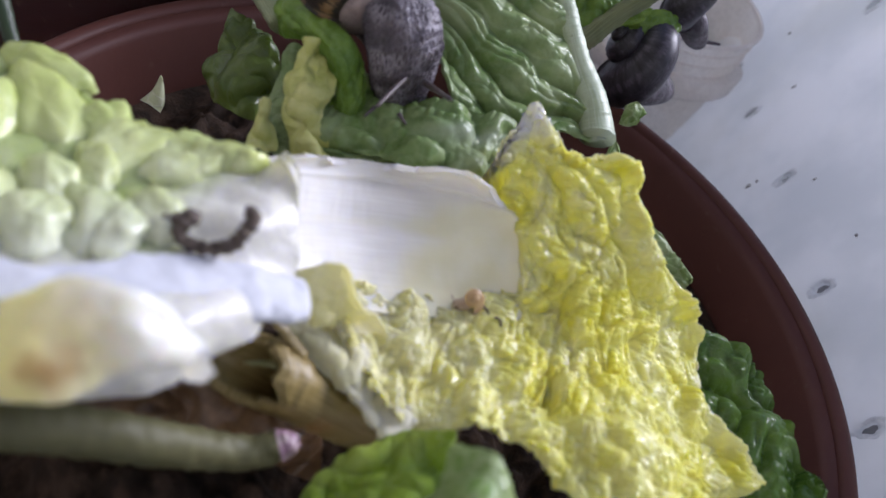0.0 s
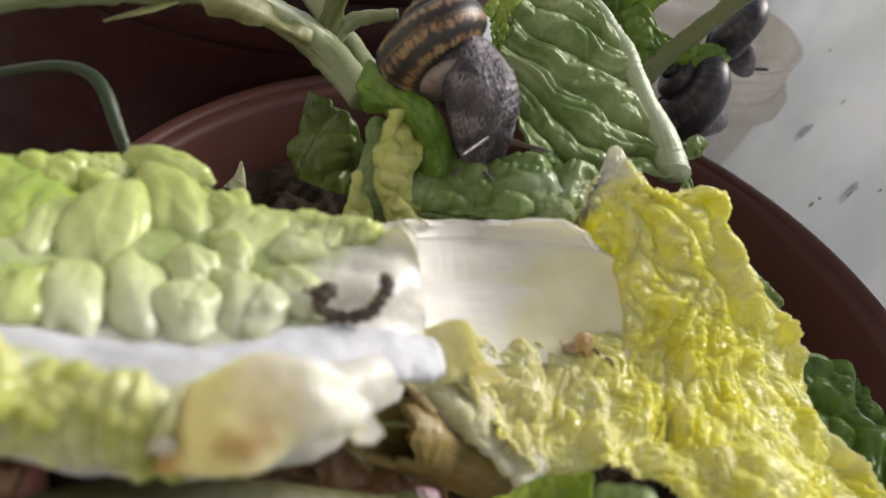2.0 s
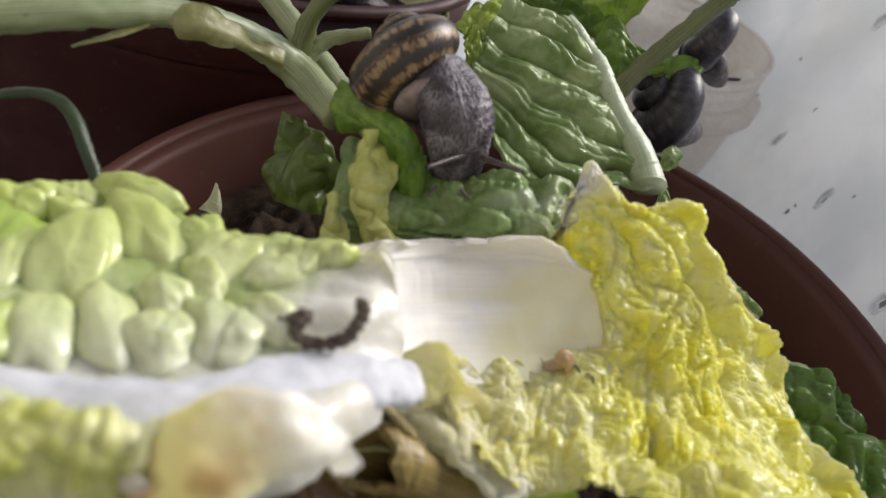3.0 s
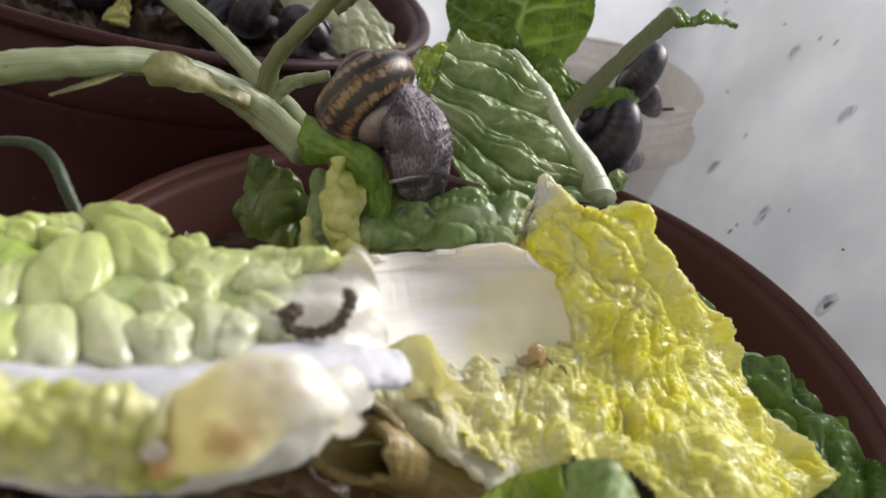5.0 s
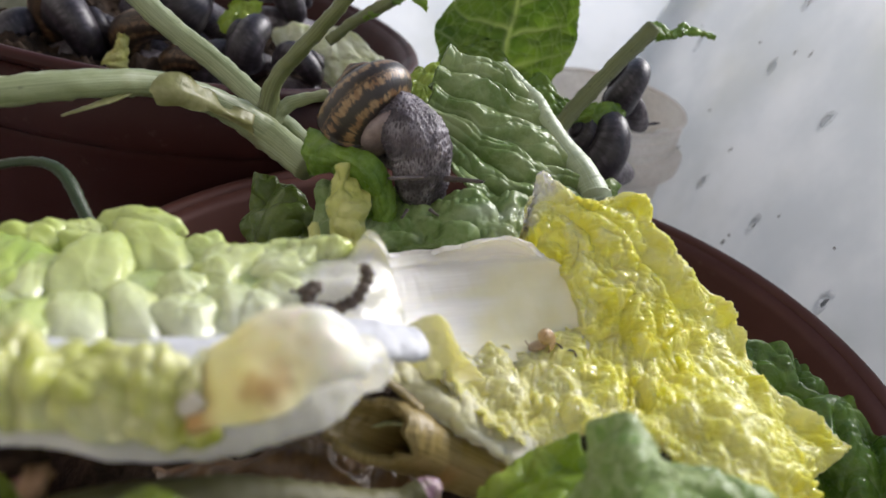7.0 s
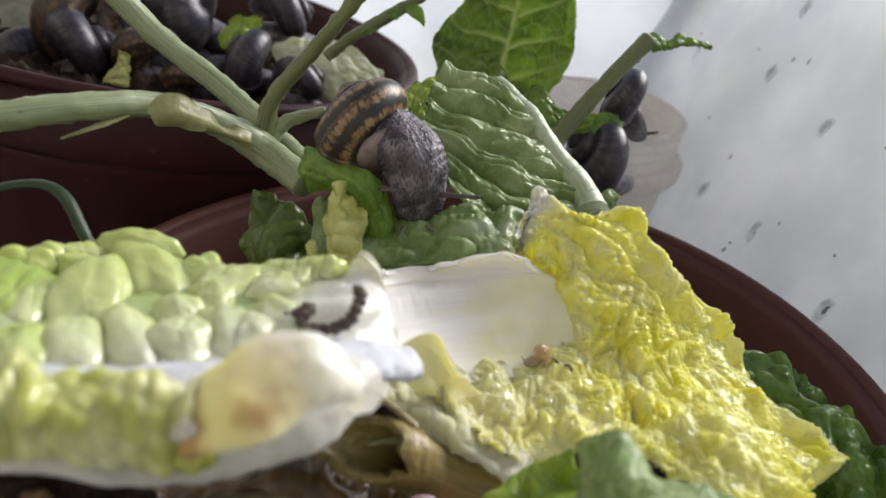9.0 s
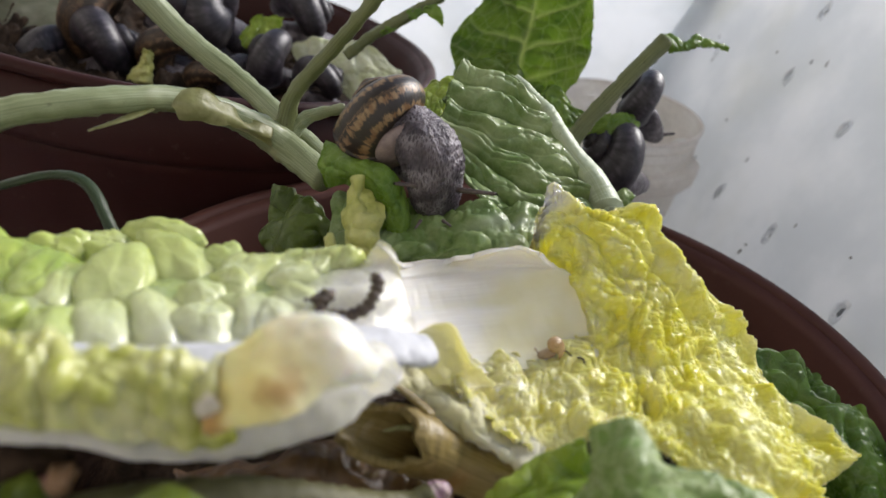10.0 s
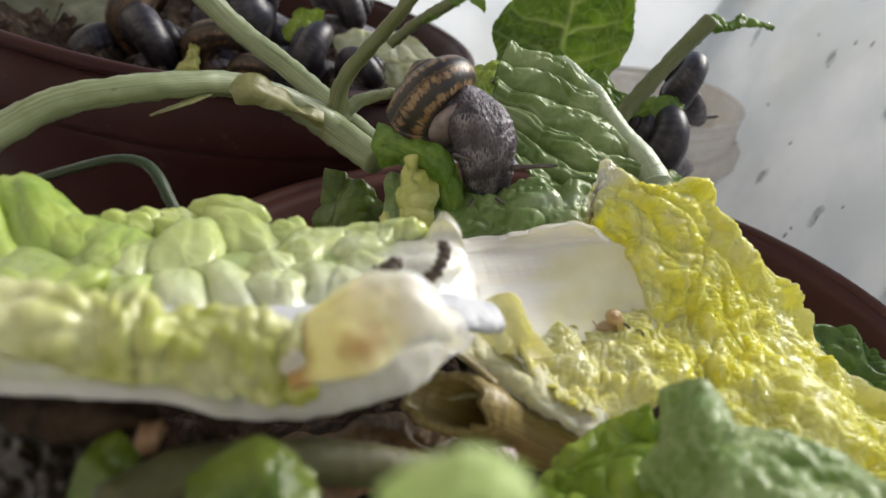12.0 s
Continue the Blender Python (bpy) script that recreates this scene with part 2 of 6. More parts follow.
def skin_material(name, a, b, groove):
    g = Graph(name)
    net = g.ramp(g.edges(950, stretch=(1.6, 1, 0.45)), 0.0, 0.3, 1.0, 0.0)
    color = g.mix(g.ramp(g.noise(150, 3), 0.35, 0.65), a, b)
    # pale net between warts: skin speckle, with wet glints painted into the colour
    color = g.mix(g.math("MULTIPLY", net, g.ramp(g.noise(140, 2), 0.40, 0.62, 0.05, 0.5)), color, groove)
    return g.done(color, 0.42, g.bump(net, 0.35, 0.0005), 0.08)


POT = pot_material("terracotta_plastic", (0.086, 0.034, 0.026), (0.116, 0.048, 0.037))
# rear pot: a much darker, redder version of the POT colours
DARK_POT = pot_material("rear_pot_plastic", (0.034, 0.0092, 0.0075), (0.048, 0.0135, 0.011))
FROSTED = frosted_material()
BURR = plain_material("melted_plastic", (0.86, 0.88, 0.90), (0.93, 0.94, 0.96), 0.12, 500, 900, 0.3, 0.7)
TUB = plain_material("tub_plastic", (0.90, 0.87, 0.83), (0.95, 0.93, 0.90), 0.25, 60, 500, 0.1, 0.72)
TUB_RIM = plain_material("tub_rim", (0.90, 0.86, 0.82), (0.95, 0.92, 0.89), 0.25, 60, 500, 0.1, 0.5)
SHELL = shell_material("banded_shell", (0.17, 0.085, 0.03), (0.30, 0.20, 0.10), (0.018, 0.014, 0.012), 0.97)
DARK_SHELL = shell_material("dark_shell", (0.022, 0.018, 0.024), (0.085, 0.072, 0.088), (0.010, 0.009, 0.011), 0.6, 0.4)
BROWN_SHELL = shell_material("brown_shell", (0.09, 0.045, 0.022), (0.20, 0.13, 0.07), (0.018, 0.013, 0.011), 0.85, 0.45)
BABY_SHELL = plain_material("baby_shell", (0.44, 0.28, 0.12), (0.56, 0.40, 0.21), 0.25, 700, 1500, 0.2, 0.1)
MANTLE = plain_material("mantle", (0.20, 0.15, 0.145), (0.29, 0.225, 0.215), 0.25, 200, 1500, 0.3)
SKIN = skin_material("snail_skin", (0.036, 0.026, 0.034), (0.095, 0.073, 0.088), (0.42, 0.39, 0.42))
TENTACLE = plain_material("tentacle_skin", (0.07, 0.052, 0.05), (0.12, 0.095, 0.09), 0.3, 400, 1500, 0.3)
BABY_SKIN = plain_material("baby_skin", (0.46, 0.34, 0.22), (0.58, 0.46, 0.32), 0.3, 500, 1500, 0.2, 0.2)
EYE = plain_material("eye_black", (0.01, 0.008, 0.008), (0.02, 0.015, 0.015), 0.25)
GROUND = plain_material("ground_slab", (0.22, 0.21, 0.2), (0.32, 0.31, 0.3), 0.8, 6, 90)
# pale so that the added unseen blocks throw fill light back
PALE_BLOCK = plain_material("pale_block", (0.50, 0.48, 0.44), (0.58, 0.56, 0.52), 0.8, 5, 120)
GRIME = plain_material("grime", (0.16, 0.15, 0.14), (0.28, 0.27, 0.25), 0.7, 400, 1500)


# ---- mesh helpers ----
def lattice(p, seed):
    i = p.astype(np.int64)
    n = (i[..., 0] * 73856093) ^ (i[..., 1] * 19349663) ^ (i[..., 2] * 83492791) ^ (seed * 2654435761)
    n = (n ^ (n >> 13)) * 1274126177
    return ((n ^ (n >> 16)) & 0xFFFF) / 65535.0


def vnoise(p, scale, seed=0):
    """Smooth value noise, -1 to 1, of points (..., 3)."""
    q = np.asarray(p, float) * scale + 1000.0
    base = np.floor(q)
    f = q - base
    f = f * f * (3 - 2 * f)
    total = 0.0
    for dx in (0, 1):
        for dy in (0, 1):
            for dz in (0, 1):
                w = (f[..., 0] if dx else 1 - f[..., 0]) * (f[..., 1] if dy else 1 - f[..., 1]) * (f[..., 2] if dz else 1 - f[..., 2])
                total = total + w * lattice(base + (dx, dy, dz), seed)
    return total * 2 - 1


def fbm(p, scale, seed=0, octaves=3):
    return sum(vnoise(p, scale * 2**k, seed + k) * 0.5**k for k in range(octaves))


def billow(p, scale, seed):
    """Rounded puffs between sharp creases, about 0 to 1."""
    return np.clip(np.abs(vnoise(p, scale, seed)) * 1.9, 0, 1.3) ** 0.75


def cells(a, b, seed=0):
    """Nearest and second nearest distance to jittered cell centres at unit spacing, and the nearest cell's own random value."""
    ia, ib = np.floor(a), np.floor(b)
    near = np.full(a.shape, 9.0)
    second = np.full(a.shape, 9.0)
    tag = np.zeros(a.shape)
    for da in (-1, 0, 1):
        for db in (-1, 0, 1):
            c = np.stack([ia + da + 500, ib + db + 500, np.zeros_like(a)], -1)
            r1, r2 = lattice(c, seed + 11), lattice(c, seed + 23)
            d = np.hypot(ia + da + 0.15 + 0.7 * r1 - a, ib + db + 0.15 + 0.7 * r2 - b)
            closer = d < near
            second = np.where(closer, near, np.minimum(second, d))
            tag = np.where(closer, r1, tag)
            near = np.where(closer, d, near)
    return near, second, tag


def lobes(a, b, seed=0, sharp=9.0):
    """Rounded bumps at jittered unit spacing, each of its own height, merged softly: about 0 to 1."""
    ia, ib = np.floor(a), np.floor(b)
    total = 0.0
    for da in (-1, 0, 1):
        for db in (-1, 0, 1):
            c = np.stack([ia + da + 500, ib + db + 500, np.zeros_like(a)], -1)
            r1, r2, r3 = lattice(c, seed + 11), lattice(c, seed + 23), lattice(c, seed + 37)
            d2 = (ia + da + 0.2 + 0.6 * r1 - a) ** 2 + (ib + db + 0.2 + 0.6 * r2 - b) ** 2
            total = total + np.exp(-sharp * (d2 * 1.5 - 0.35 * r3))
    return 0.75 + np.log(total + 1e-9) / sharp


def spline(points, n):
    """n places, evenly in parameter, on a Catmull-Rom curve through the points (rows of any width)."""
    p = np.asarray(points, float)
    if len(p) == 2:
        return p[0] + np.linspace(0, 1, n)[:, None] * (p[1] - p[0])
    p = np.concatenate([[2 * p[0] - p[1]], p, [2 * p[-1] - p[-2]]])
    s = np.linspace(0, len(p) - 3 - 1e-9, n)
    i = s.astype(int)
    t = (s - i).reshape(-1, *([1] * (p.ndim - 1)))
    a, b, c, d = p[i], p[i + 1], p[i + 2], p[i + 3]
    return 0.5 * (2 * b + (c - a) * t + (2 * a - 5 * b + 4 * c - d) * t**2 + (3 * b - a - 3 * c + d) * t**3)


def unit(v):
    return v / np.maximum(np.linalg.norm(v, axis=-1, keepdims=True), 1e-12)


def link(name, verts, faces, material, parent=None, label="", origin=None, uvs=None, rib=None, smooth=True):
    """One mesh object; verts in the world. Its own origin is given, or the parent's."""
    verts = np.asarray(verts, float)
    base = np.array(parent.location if parent is not None and origin is None else (origin if origin is not None else (0, 0, 0)), float)
    if parent is not None and parent.parent is not None and origin is None:
        base = base + np.array(parent.parent.location)
    mesh = bpy.data.meshes.new(name)
    mesh.from_pydata((verts - base).tolist(), [], faces if isinstance(faces, list) else faces.tolist())
    if smooth:
        mesh.polygons.foreach_set("use_smooth", [True] * len(mesh.polygons))
    if uvs is not None:
        layer = mesh.uv_layers.new(name="UVMap")
        corner = np.zeros(len(mesh.loops), int)
        mesh.loops.foreach_get("vertex_index", corner)
        layer.data.foreach_set("uv", np.asarray(uvs, float)[corner].ravel())
    if rib is not None:
        mesh.attributes.new("rib", "FLOAT", "POINT").data.foreach_set("value", np.asarray(rib, float).ravel())
    mesh.materials.append(material)
    mesh.update()
    ob = new(name, mesh)
    if parent is not None:
        ob.parent = parent
    else:
        ob.location = base
    if label:
        tagged(ob, label)
    return ob


def hub(name, place, label, category, group="", kind=""):
    """The empty that carries the parts of a thing."""
    ob = new(name)
    ob.empty_display_size = 0.01
    ob.location = place
    return tagged(ob, label, category, group, kind)


def grid_faces(a, b, wrap=False, first=0):
    i, j = np.meshgrid(np.arange(a - 1), np.arange(b if wrap else b - 1), indexing="ij")
    k = (j + 1) % b
    return (first + np.stack([i * b + j, i * b + k, (i + 1) * b + k, (i + 1) * b + j], -1)).reshape(-1, 4)


def normals(g):
    return unit(np.cross(np.gradient(g, axis=0), np.gradient(g, axis=1)))


def sheet(rails, nu, nv, relief=None, thick=0.0007, ribs=None, edge=0.0, seed=0):
    """A leaf blade: a smooth surface through rails (rows of places along the leaf), with relief along its normal and a wavy rim; closed, with thickness.
    relief(u, v, x, y, place) gives metres; x and y are metres along and across. Returns verts, faces, uvs, rib."""
    r = np.asarray(rails, float)
    along = np.stack([spline(row, nu) for row in r])          # rails, nu, 3
    g = spline(along, nv).transpose(1, 0, 2)                  # nu, nv, 3
    u, v = np.meshgrid(np.linspace(0, 1, nu), np.linspace(0, 1, nv), indexing="ij")
    length = np.linalg.norm(np.diff(g, axis=0), axis=-1).sum(0).mean()
    width = np.linalg.norm(np.diff(g, axis=1), axis=-1).sum(1).mean()
    n = normals(g)
    turn = -1.0 if (n.mean((0, 1)) @ (0.0, -0.6, 1.0)) < 0 else 1.0
    n = n * turn
    if edge:
        rim = np.minimum(np.minimum(u, 1 - u) * length, np.minimum(v, 1 - v) * width)
        inward = unit(g.mean((0, 1)) - g)
        cut = edge * (0.5 + 0.5 * fbm(g, 90, seed + 5, 4)) * np.exp(-rim / (1.2 * edge))
        g = g + inward * cut[..., None] + n * (0.8 * edge * vnoise(g, 140, seed + 9) * np.exp(-rim / (2.5 * edge)))[..., None]
    if relief is not None:
        g = g + n * relief(u, v, u * length, v * width, g)[..., None]
        n = normals(g) * turn
    top, low = g.reshape(-1, 3), (g - n * thick).reshape(-1, 3)
    faces = [grid_faces(nu, nv)[:, ::int(turn)], grid_faces(nu, nv, first=nu * nv)[:, ::-int(turn)]]
    ring = np.r_[np.arange(nv), np.arange(1, nu) * nv + nv - 1, (nu - 1) * nv + np.arange(nv - 2, -1, -1), np.arange(nu - 2, 0, -1) * nv]
    nxt = np.roll(ring, -1)
    faces.append(np.stack([ring, ring + nu * nv, nxt + nu * nv, nxt], -1))
    uv = np.stack([u, v], -1).reshape(-1, 2)
    rib = ribs(u, v).reshape(-1) if ribs is not None else np.zeros(nu * nv)
    return np.r_[top, low], np.concatenate(faces), np.r_[uv, uv], np.r_[rib, rib]


def puff(center, across, up, out, seed, folds):
    """One swollen lobe of a crinkled leaf: a rounded pad, narrower at its root, with creases that fan out from the root and notch its rim."""
    th, ph = np.meshgrid(np.linspace(0, math.pi, 26), np.linspace(0, 2 * math.pi, 44, endpoint=False), indexing="ij")
    d = np.stack([np.sin(th) * np.cos(ph), np.sin(th) * np.sin(ph), np.cos(th)], -1)
    d[..., :2] = np.sign(d[..., :2]) * np.abs(d[..., :2]) ** 0.78
    rng = np.random.default_rng(seed)
    x, y = d[..., 0], d[..., 1]
    groove = 0.0
    for k in range(folds):
        at = (k + 0.5) / folds * 1.3 - 0.65 + rng.uniform(-0.5, 0.5) / folds
        slope = rng.uniform(-0.35, 0.35)
        groove = groove + np.exp(-(((x + slope * y) / (0.7 + 0.3 * y) - at) / rng.uniform(0.08, 0.15)) ** 2) * np.clip(0.9 + y, 0, 1) * rng.uniform(0.5, 1.3)
    lump = 1 + 0.24 * fbm(d, 1.2, seed, 2) + 0.05 * (billow(d, 3.0, seed + 5) - 0.5) + 0.012 * fbm(d, 9.0, seed + 6, 2)
    d = np.stack([x * (0.80 + 0.20 * np.clip((y + 1) / 1.1, 0, 1)) * lump, y * lump * (1 - 0.08 * groove * np.clip(y, 0, 1)), d[..., 2] * (1 - 0.13 * groove) * lump], -1)
    g = np.asarray(center) + d @ np.stack([across, up, out])
    return g.reshape(-1, 3), grid_faces(26, 44, True)


def puffs(rails, lobe_rows, seed, high, stand):
    """Lobes on a leaf blade, one by one. lobe_rows: (along, across, half width mm, half length mm, sideways lean, creases, whiteness)."""
    nu, nv = 160, 100
    g = spline(np.stack([spline(row, nu) for row in np.asarray(rails, float)]), nv).transpose(1, 0, 2)
    n = normals(g)
    n = n * (-1.0 if (n.mean((0, 1)) @ (0.0, -0.6, 1.0)) < 0 else 1.0)
    du, dv = unit(np.gradient(g, axis=0)), unit(np.gradient(g, axis=1))
    rng = np.random.default_rng(seed)
    for k, (u, v, wide, tall, lean, folds, white) in enumerate(lobe_rows):
        if v < 0.06:
            v, tall = v + 0.045, tall * 0.85
        i, j = int(np.clip(u, 0, 1) * (nu - 1)), int(np.clip(v, 0, 1) * (nv - 1))
        a, b, c = du[i, j], -dv[i, j], n[i, j]
        tip = stand * rng.uniform(0.4, 1.7)
        up = unit(b + (lean + rng.uniform(-0.2, 0.2)) * a + tip * c)
        out = unit(c - tip * b)
        p, q = puff(g[i, j] + c * 0.0004 + out * 0.0006, a * wide * 0.00134, up * tall * 0.00146, out * high * (0.50 + 0.06 * wide), seed + k, folds)
        low = np.clip(0.5 - (p - g[i, j]) @ up / (tall * 0.0028), 0, 1)
        yield u, p, q, np.clip(0.08 + white * (0.6 + 0.9 * low) + 0.35 * low ** 2, 0, 1)


def leaf(name, rails, material, label, category="leaf", nu=90, nv=60, parent=None, group="", midrib=None, **more):
    """A leaf as one mesh, or, with midrib = (place across, radius at the start, radius at the end), as a blade and its rib."""
    verts, faces, uvs, rib = sheet(rails, nu, nv, **more)
    if parent is not None:
        return link(name, verts, faces, material, parent, label, uvs=uvs, rib=rib)
    low = verts[verts[:, 2].argmin()]
    if midrib is None:
        return tagged(link(name, verts, faces, material, None, "", low, uvs, rib), label, category, group)
    ob = hub(name, low, label, category, group)
    link("blade", verts, faces, material, ob, uvs=uvs, rib=rib)
    line = verts[:nu * nv].reshape(nu, nv, 3)[:, int(midrib[0] * (nv - 1))]
    line = np.stack([line[max(0, k - 4):k + 5].mean(0) for k in range(0, nu, 8)]) - np.array([0, 0, 0.55 * midrib[1]])
    p, f, t = tube(line, np.linspace(midrib[1], midrib[2], len(line)), 12, 0.0002, 5, 0.8)
    link("rib", p, f, LEAF_RIB, ob, "pale rib of the leaf", uvs=t)
    return ob


def crumple(big, small, size, seed, ridge=0.0):
    """Relief of a puckered leaf: raised pillows between sunk veins, and finer creases."""

    def relief(u, v, x, y, p):
        warp = fbm(p, 120, seed + 3, 2) * 0.25
        n1, n2, tag = cells(x / size + warp, y / size - warp, seed)
        pillow = np.sqrt(np.clip((n2 - n1) * 1.5, 0, 1)) - 0.5
        m1, m2, _ = cells(x / size * 2.3 - warp, y / size * 2.3 + warp, seed + 7)
        fine = np.sqrt(np.clip((m2 - m1) * 1.6, 0, 1)) - 0.5
        out = big * pillow * (0.6 + 0.8 * tag) + small * fine + 0.4 * big * fbm(p, 40, seed + 1, 2)
        if ridge:
            out = out + ridge * np.sin(2 * math.pi * (6 * v + 3 * u) + 2.0 * vnoise(p, 50, seed))
        return out

    return relief


def crepe(amp, size, seed):
    """Relief of crinkled leaf: puffs between wandering creases at three sizes, over soft folds."""

    def relief(u, v, x, y, p):
        w = np.stack([fbm(p, 0.45 / size, seed + k, 2) for k in (1, 2, 3)], -1)
        q = p + w * size * 0.55
        out = 1.2 * amp * fbm(p, 0.3 / size, seed + 9, 2)
        out = out + 0.9 * amp * (np.clip(np.abs(vnoise(q, 0.8 / size, seed + 20)) * 1.9, 0, 1.2) ** 0.8 - 0.5)
        for k, (f, a) in enumerate(((1.7, 0.5), (3.6, 0.16))):
            ridge = np.clip(1 - np.abs(vnoise(q, f / size, seed + 30 + k)) * 1.7, 0, 1)
            out = out + amp * a * (ridge ** 1.3 - 0.4)
        return out

    return relief


def tube(points, radii, segments=16, rough=0.0, seed=0, flat=1.0, caps=True, n=None):
    """A swept round bar through the points; radii likewise; flat squashes it across. Returns verts, faces, uvs."""
    n = n or 12 * len(points)
    c = spline(points, n)
    rad = spline(np.asarray(radii, float)[:, None], n)[:, 0]
    t = unit(np.gradient(c, axis=0))
    side = np.cross(t[0], (0, 0, 1.0))
    side = unit(side if np.linalg.norm(side) > 0.05 else np.cross(t[0], (1.0, 0, 0)))
    frames = []
    for k in range(n):
        side = unit(side - (side @ t[k]) * t[k])
        frames.append((side, np.cross(t[k], side)))
    a = np.linspace(0, 2 * math.pi, segments, endpoint=False)
    s = np.array([f[0] for f in frames])[:, None]
    w = np.array([f[1] for f in frames])[:, None]
    g = c[:, None] + rad[:, None, None] * (np.cos(a)[None, :, None] * s + flat * np.sin(a)[None, :, None] * w)
    if rough:
        g = g + (g - c[:, None]) / np.maximum(rad[:, None, None], 1e-6) * (rough * fbm(g, 0.25 / max(rough, 1e-4), seed, 3))[..., None]
    faces = grid_faces(n, segments, True).tolist()
    verts = g.reshape(-1, 3)
    uv = np.stack(np.meshgrid(np.linspace(0, 1, n), np.linspace(0, 1, segments), indexing="ij"), -1).reshape(-1, 2)
    if caps:
        faces += [list(range(segments))[::-1], list(range((n - 1) * segments, n * segments))]
    return verts, faces, uv


def lathe(profile, segments=96):
    """A turned body round the z axis from (radius, height) pairs."""
    a = np.linspace(0, 2 * math.pi, segments, endpoint=False)
    p = np.asarray(profile, float)
    g = np.stack([p[:, :1] * np.cos(a), p[:, :1] * np.sin(a), np.repeat(p[:, 1:], segments, 1)], -1)
    return g.reshape(-1, 3), grid_faces(len(p), segments, True)


def blob(center, axes, seed, rough=0.15, rings=20, segments=26):
    """A lumpy rounded body; axes are three half-length vectors."""
    th, ph = np.meshgrid(np.linspace(0, math.pi, rings), np.linspace(0, 2 * math.pi, segments, endpoint=False), indexing="ij")
    d = np.stack([np.sin(th) * np.cos(ph), np.sin(th) * np.sin(ph), np.cos(th)], -1)
    d = d * (1 + rough * fbm(d, 1.6, seed, 3))[..., None]
    g = np.asarray(center) + d @ np.asarray(axes, float)
    return g.reshape(-1, 3), grid_faces(rings, segments, True)


# ---- box and ground ----
RIM = 0.20
verts, faces = lathe([(0.0, -0.006), (0.6, -0.006), (40.0, -0.006), (4000.0, -0.006)], 64)
tagged(link("ground", verts, faces, GROUND), "grey concrete slab under the plastic box", "ground", kind="structure")


def box_wall(name, base, along, rise, length, height, holes, label, inner=1):
    """A frosted side of the box with round vent holes cut through; base: its lower corner, holes: (distance along, height, radius)."""
    curve = bpy.data.curves.new(name, "CURVE")
    curve.dimensions, curve.fill_mode, curve.extrude = "2D", "BOTH", 0.0008
    rings = [[(0, 0), (length, 0), (length, height), (0, height)]]
    rng = np.random.default_rng(17)
    shapes = []
    for s, h, r in holes:
        q = np.linspace(0, 2 * math.pi, 28, endpoint=False)
        wide, tall, slant = r * rng.uniform(0.34, 0.5), r * rng.uniform(0.65, 0.85), r * rng.uniform(-0.05, 0.15)
        ragged = 1 + 0.10 * np.sin(3 * q + rng.uniform(0, 6)) + 0.07 * np.sin(7 * q + rng.uniform(0, 6))
        shapes.append((s, h, np.stack([wide * np.cos(q) * ragged + slant * np.sin(q), tall * np.sin(q) * ragged], -1)))
        rings.append([(s + a, h + b) for a, b in shapes[-1][2]])
    for ring in rings:
        sp = curve.splines.new("POLY")
        sp.points.add(len(ring) - 1)
        sp.use_cyclic_u = True
        for p, (s, h) in zip(sp.points, ring):
            p.co = (s, h, 0, 1)
    temp = new(name, curve)
    bpy.context.view_layer.update()
    mesh = bpy.data.meshes.new_from_object(temp.evaluated_get(bpy.context.evaluated_depsgraph_get()))
    bpy.data.objects.remove(temp)
    mesh.materials.clear()
    mesh.materials.append(FROSTED)
    ob = new(name, mesh)
    a, r = Vector(along).normalized(), Vector(rise).normalized()
    ob.matrix_world = Matrix.Translation(base) @ Matrix((a, r, a.cross(r))).transposed().to_4x4()
    tagged(ob, label, "wall", kind="structure")
    for s, h, ring in shapes:
        # melted rim: a crater-like flange round the hole, proud on the inner side
        rows = [ring * 1.02 + (s, h), ring * 1.12 + (s, h), ring * 1.45 + (s, h), ring * 1.75 + (s, h), ring * 1.95 + (s, h)]
        wob = 1 + 0.5 * np.sin(2 * np.linspace(0, 2 * math.pi, 28, endpoint=False) + s * 300)
        g = np.concatenate([np.c_[row, inner * z * wob] for row, z in zip(rows, (-0.0002, 0.0014, 0.0011, 0.0013, 0.0009))])
        burr = link("hole_rim", g, grid_faces(5, 28, True), BURR, None, "clear melted rim of the vent hole")
        burr.parent = ob
    return ob


def light_block(name, low, high, label):
    """A plain closed block out of view, added to bounce or hold back light."""
    (x0, y0, z0), (x1, y1, z1) = low, high
    v = [(x, y, z) for z in (z0, z1) for x, y in ((x0, y0), (x1, y0), (x1, y1), (x0, y1))]
    f = [[3, 2, 1, 0], [4, 5, 6, 7], [0, 1, 5, 4], [1, 2, 6, 5], [2, 3, 7, 6], [3, 0, 4, 7]]
    return tagged(link(name, v, f, PALE_BLOCK, smooth=False), label, "wall", kind="structure")


# two upright blocks out of view, added to bounce fill onto the heap
light_block("bounce_block_south", (-2.0, -1.2, -0.006), (1.6, -1.0, 2.4), "unseen pale block behind the camera, added to bounce fill light")
light_block("bounce_block_west", (-1.3, -1.0, -0.006), (-1.1, 1.6, 2.4), "unseen pale block beside the box, added to bounce fill light")
# added unseen block: dims the sun on the lower part of wall_east
light_block("shade_block_east", (0.42, -1.0, -0.006), (0.50, 1.6, 0.38), "unseen low block outside the box, added to shade its wall")
# added slab above, never in view: cuts sky light from the south-west
light_block("shade_slab", (-2.0, -1.2, 2.4), (0.10, 0.20, 2.5), "unseen pale slab overhead, added to block skylight on one half")

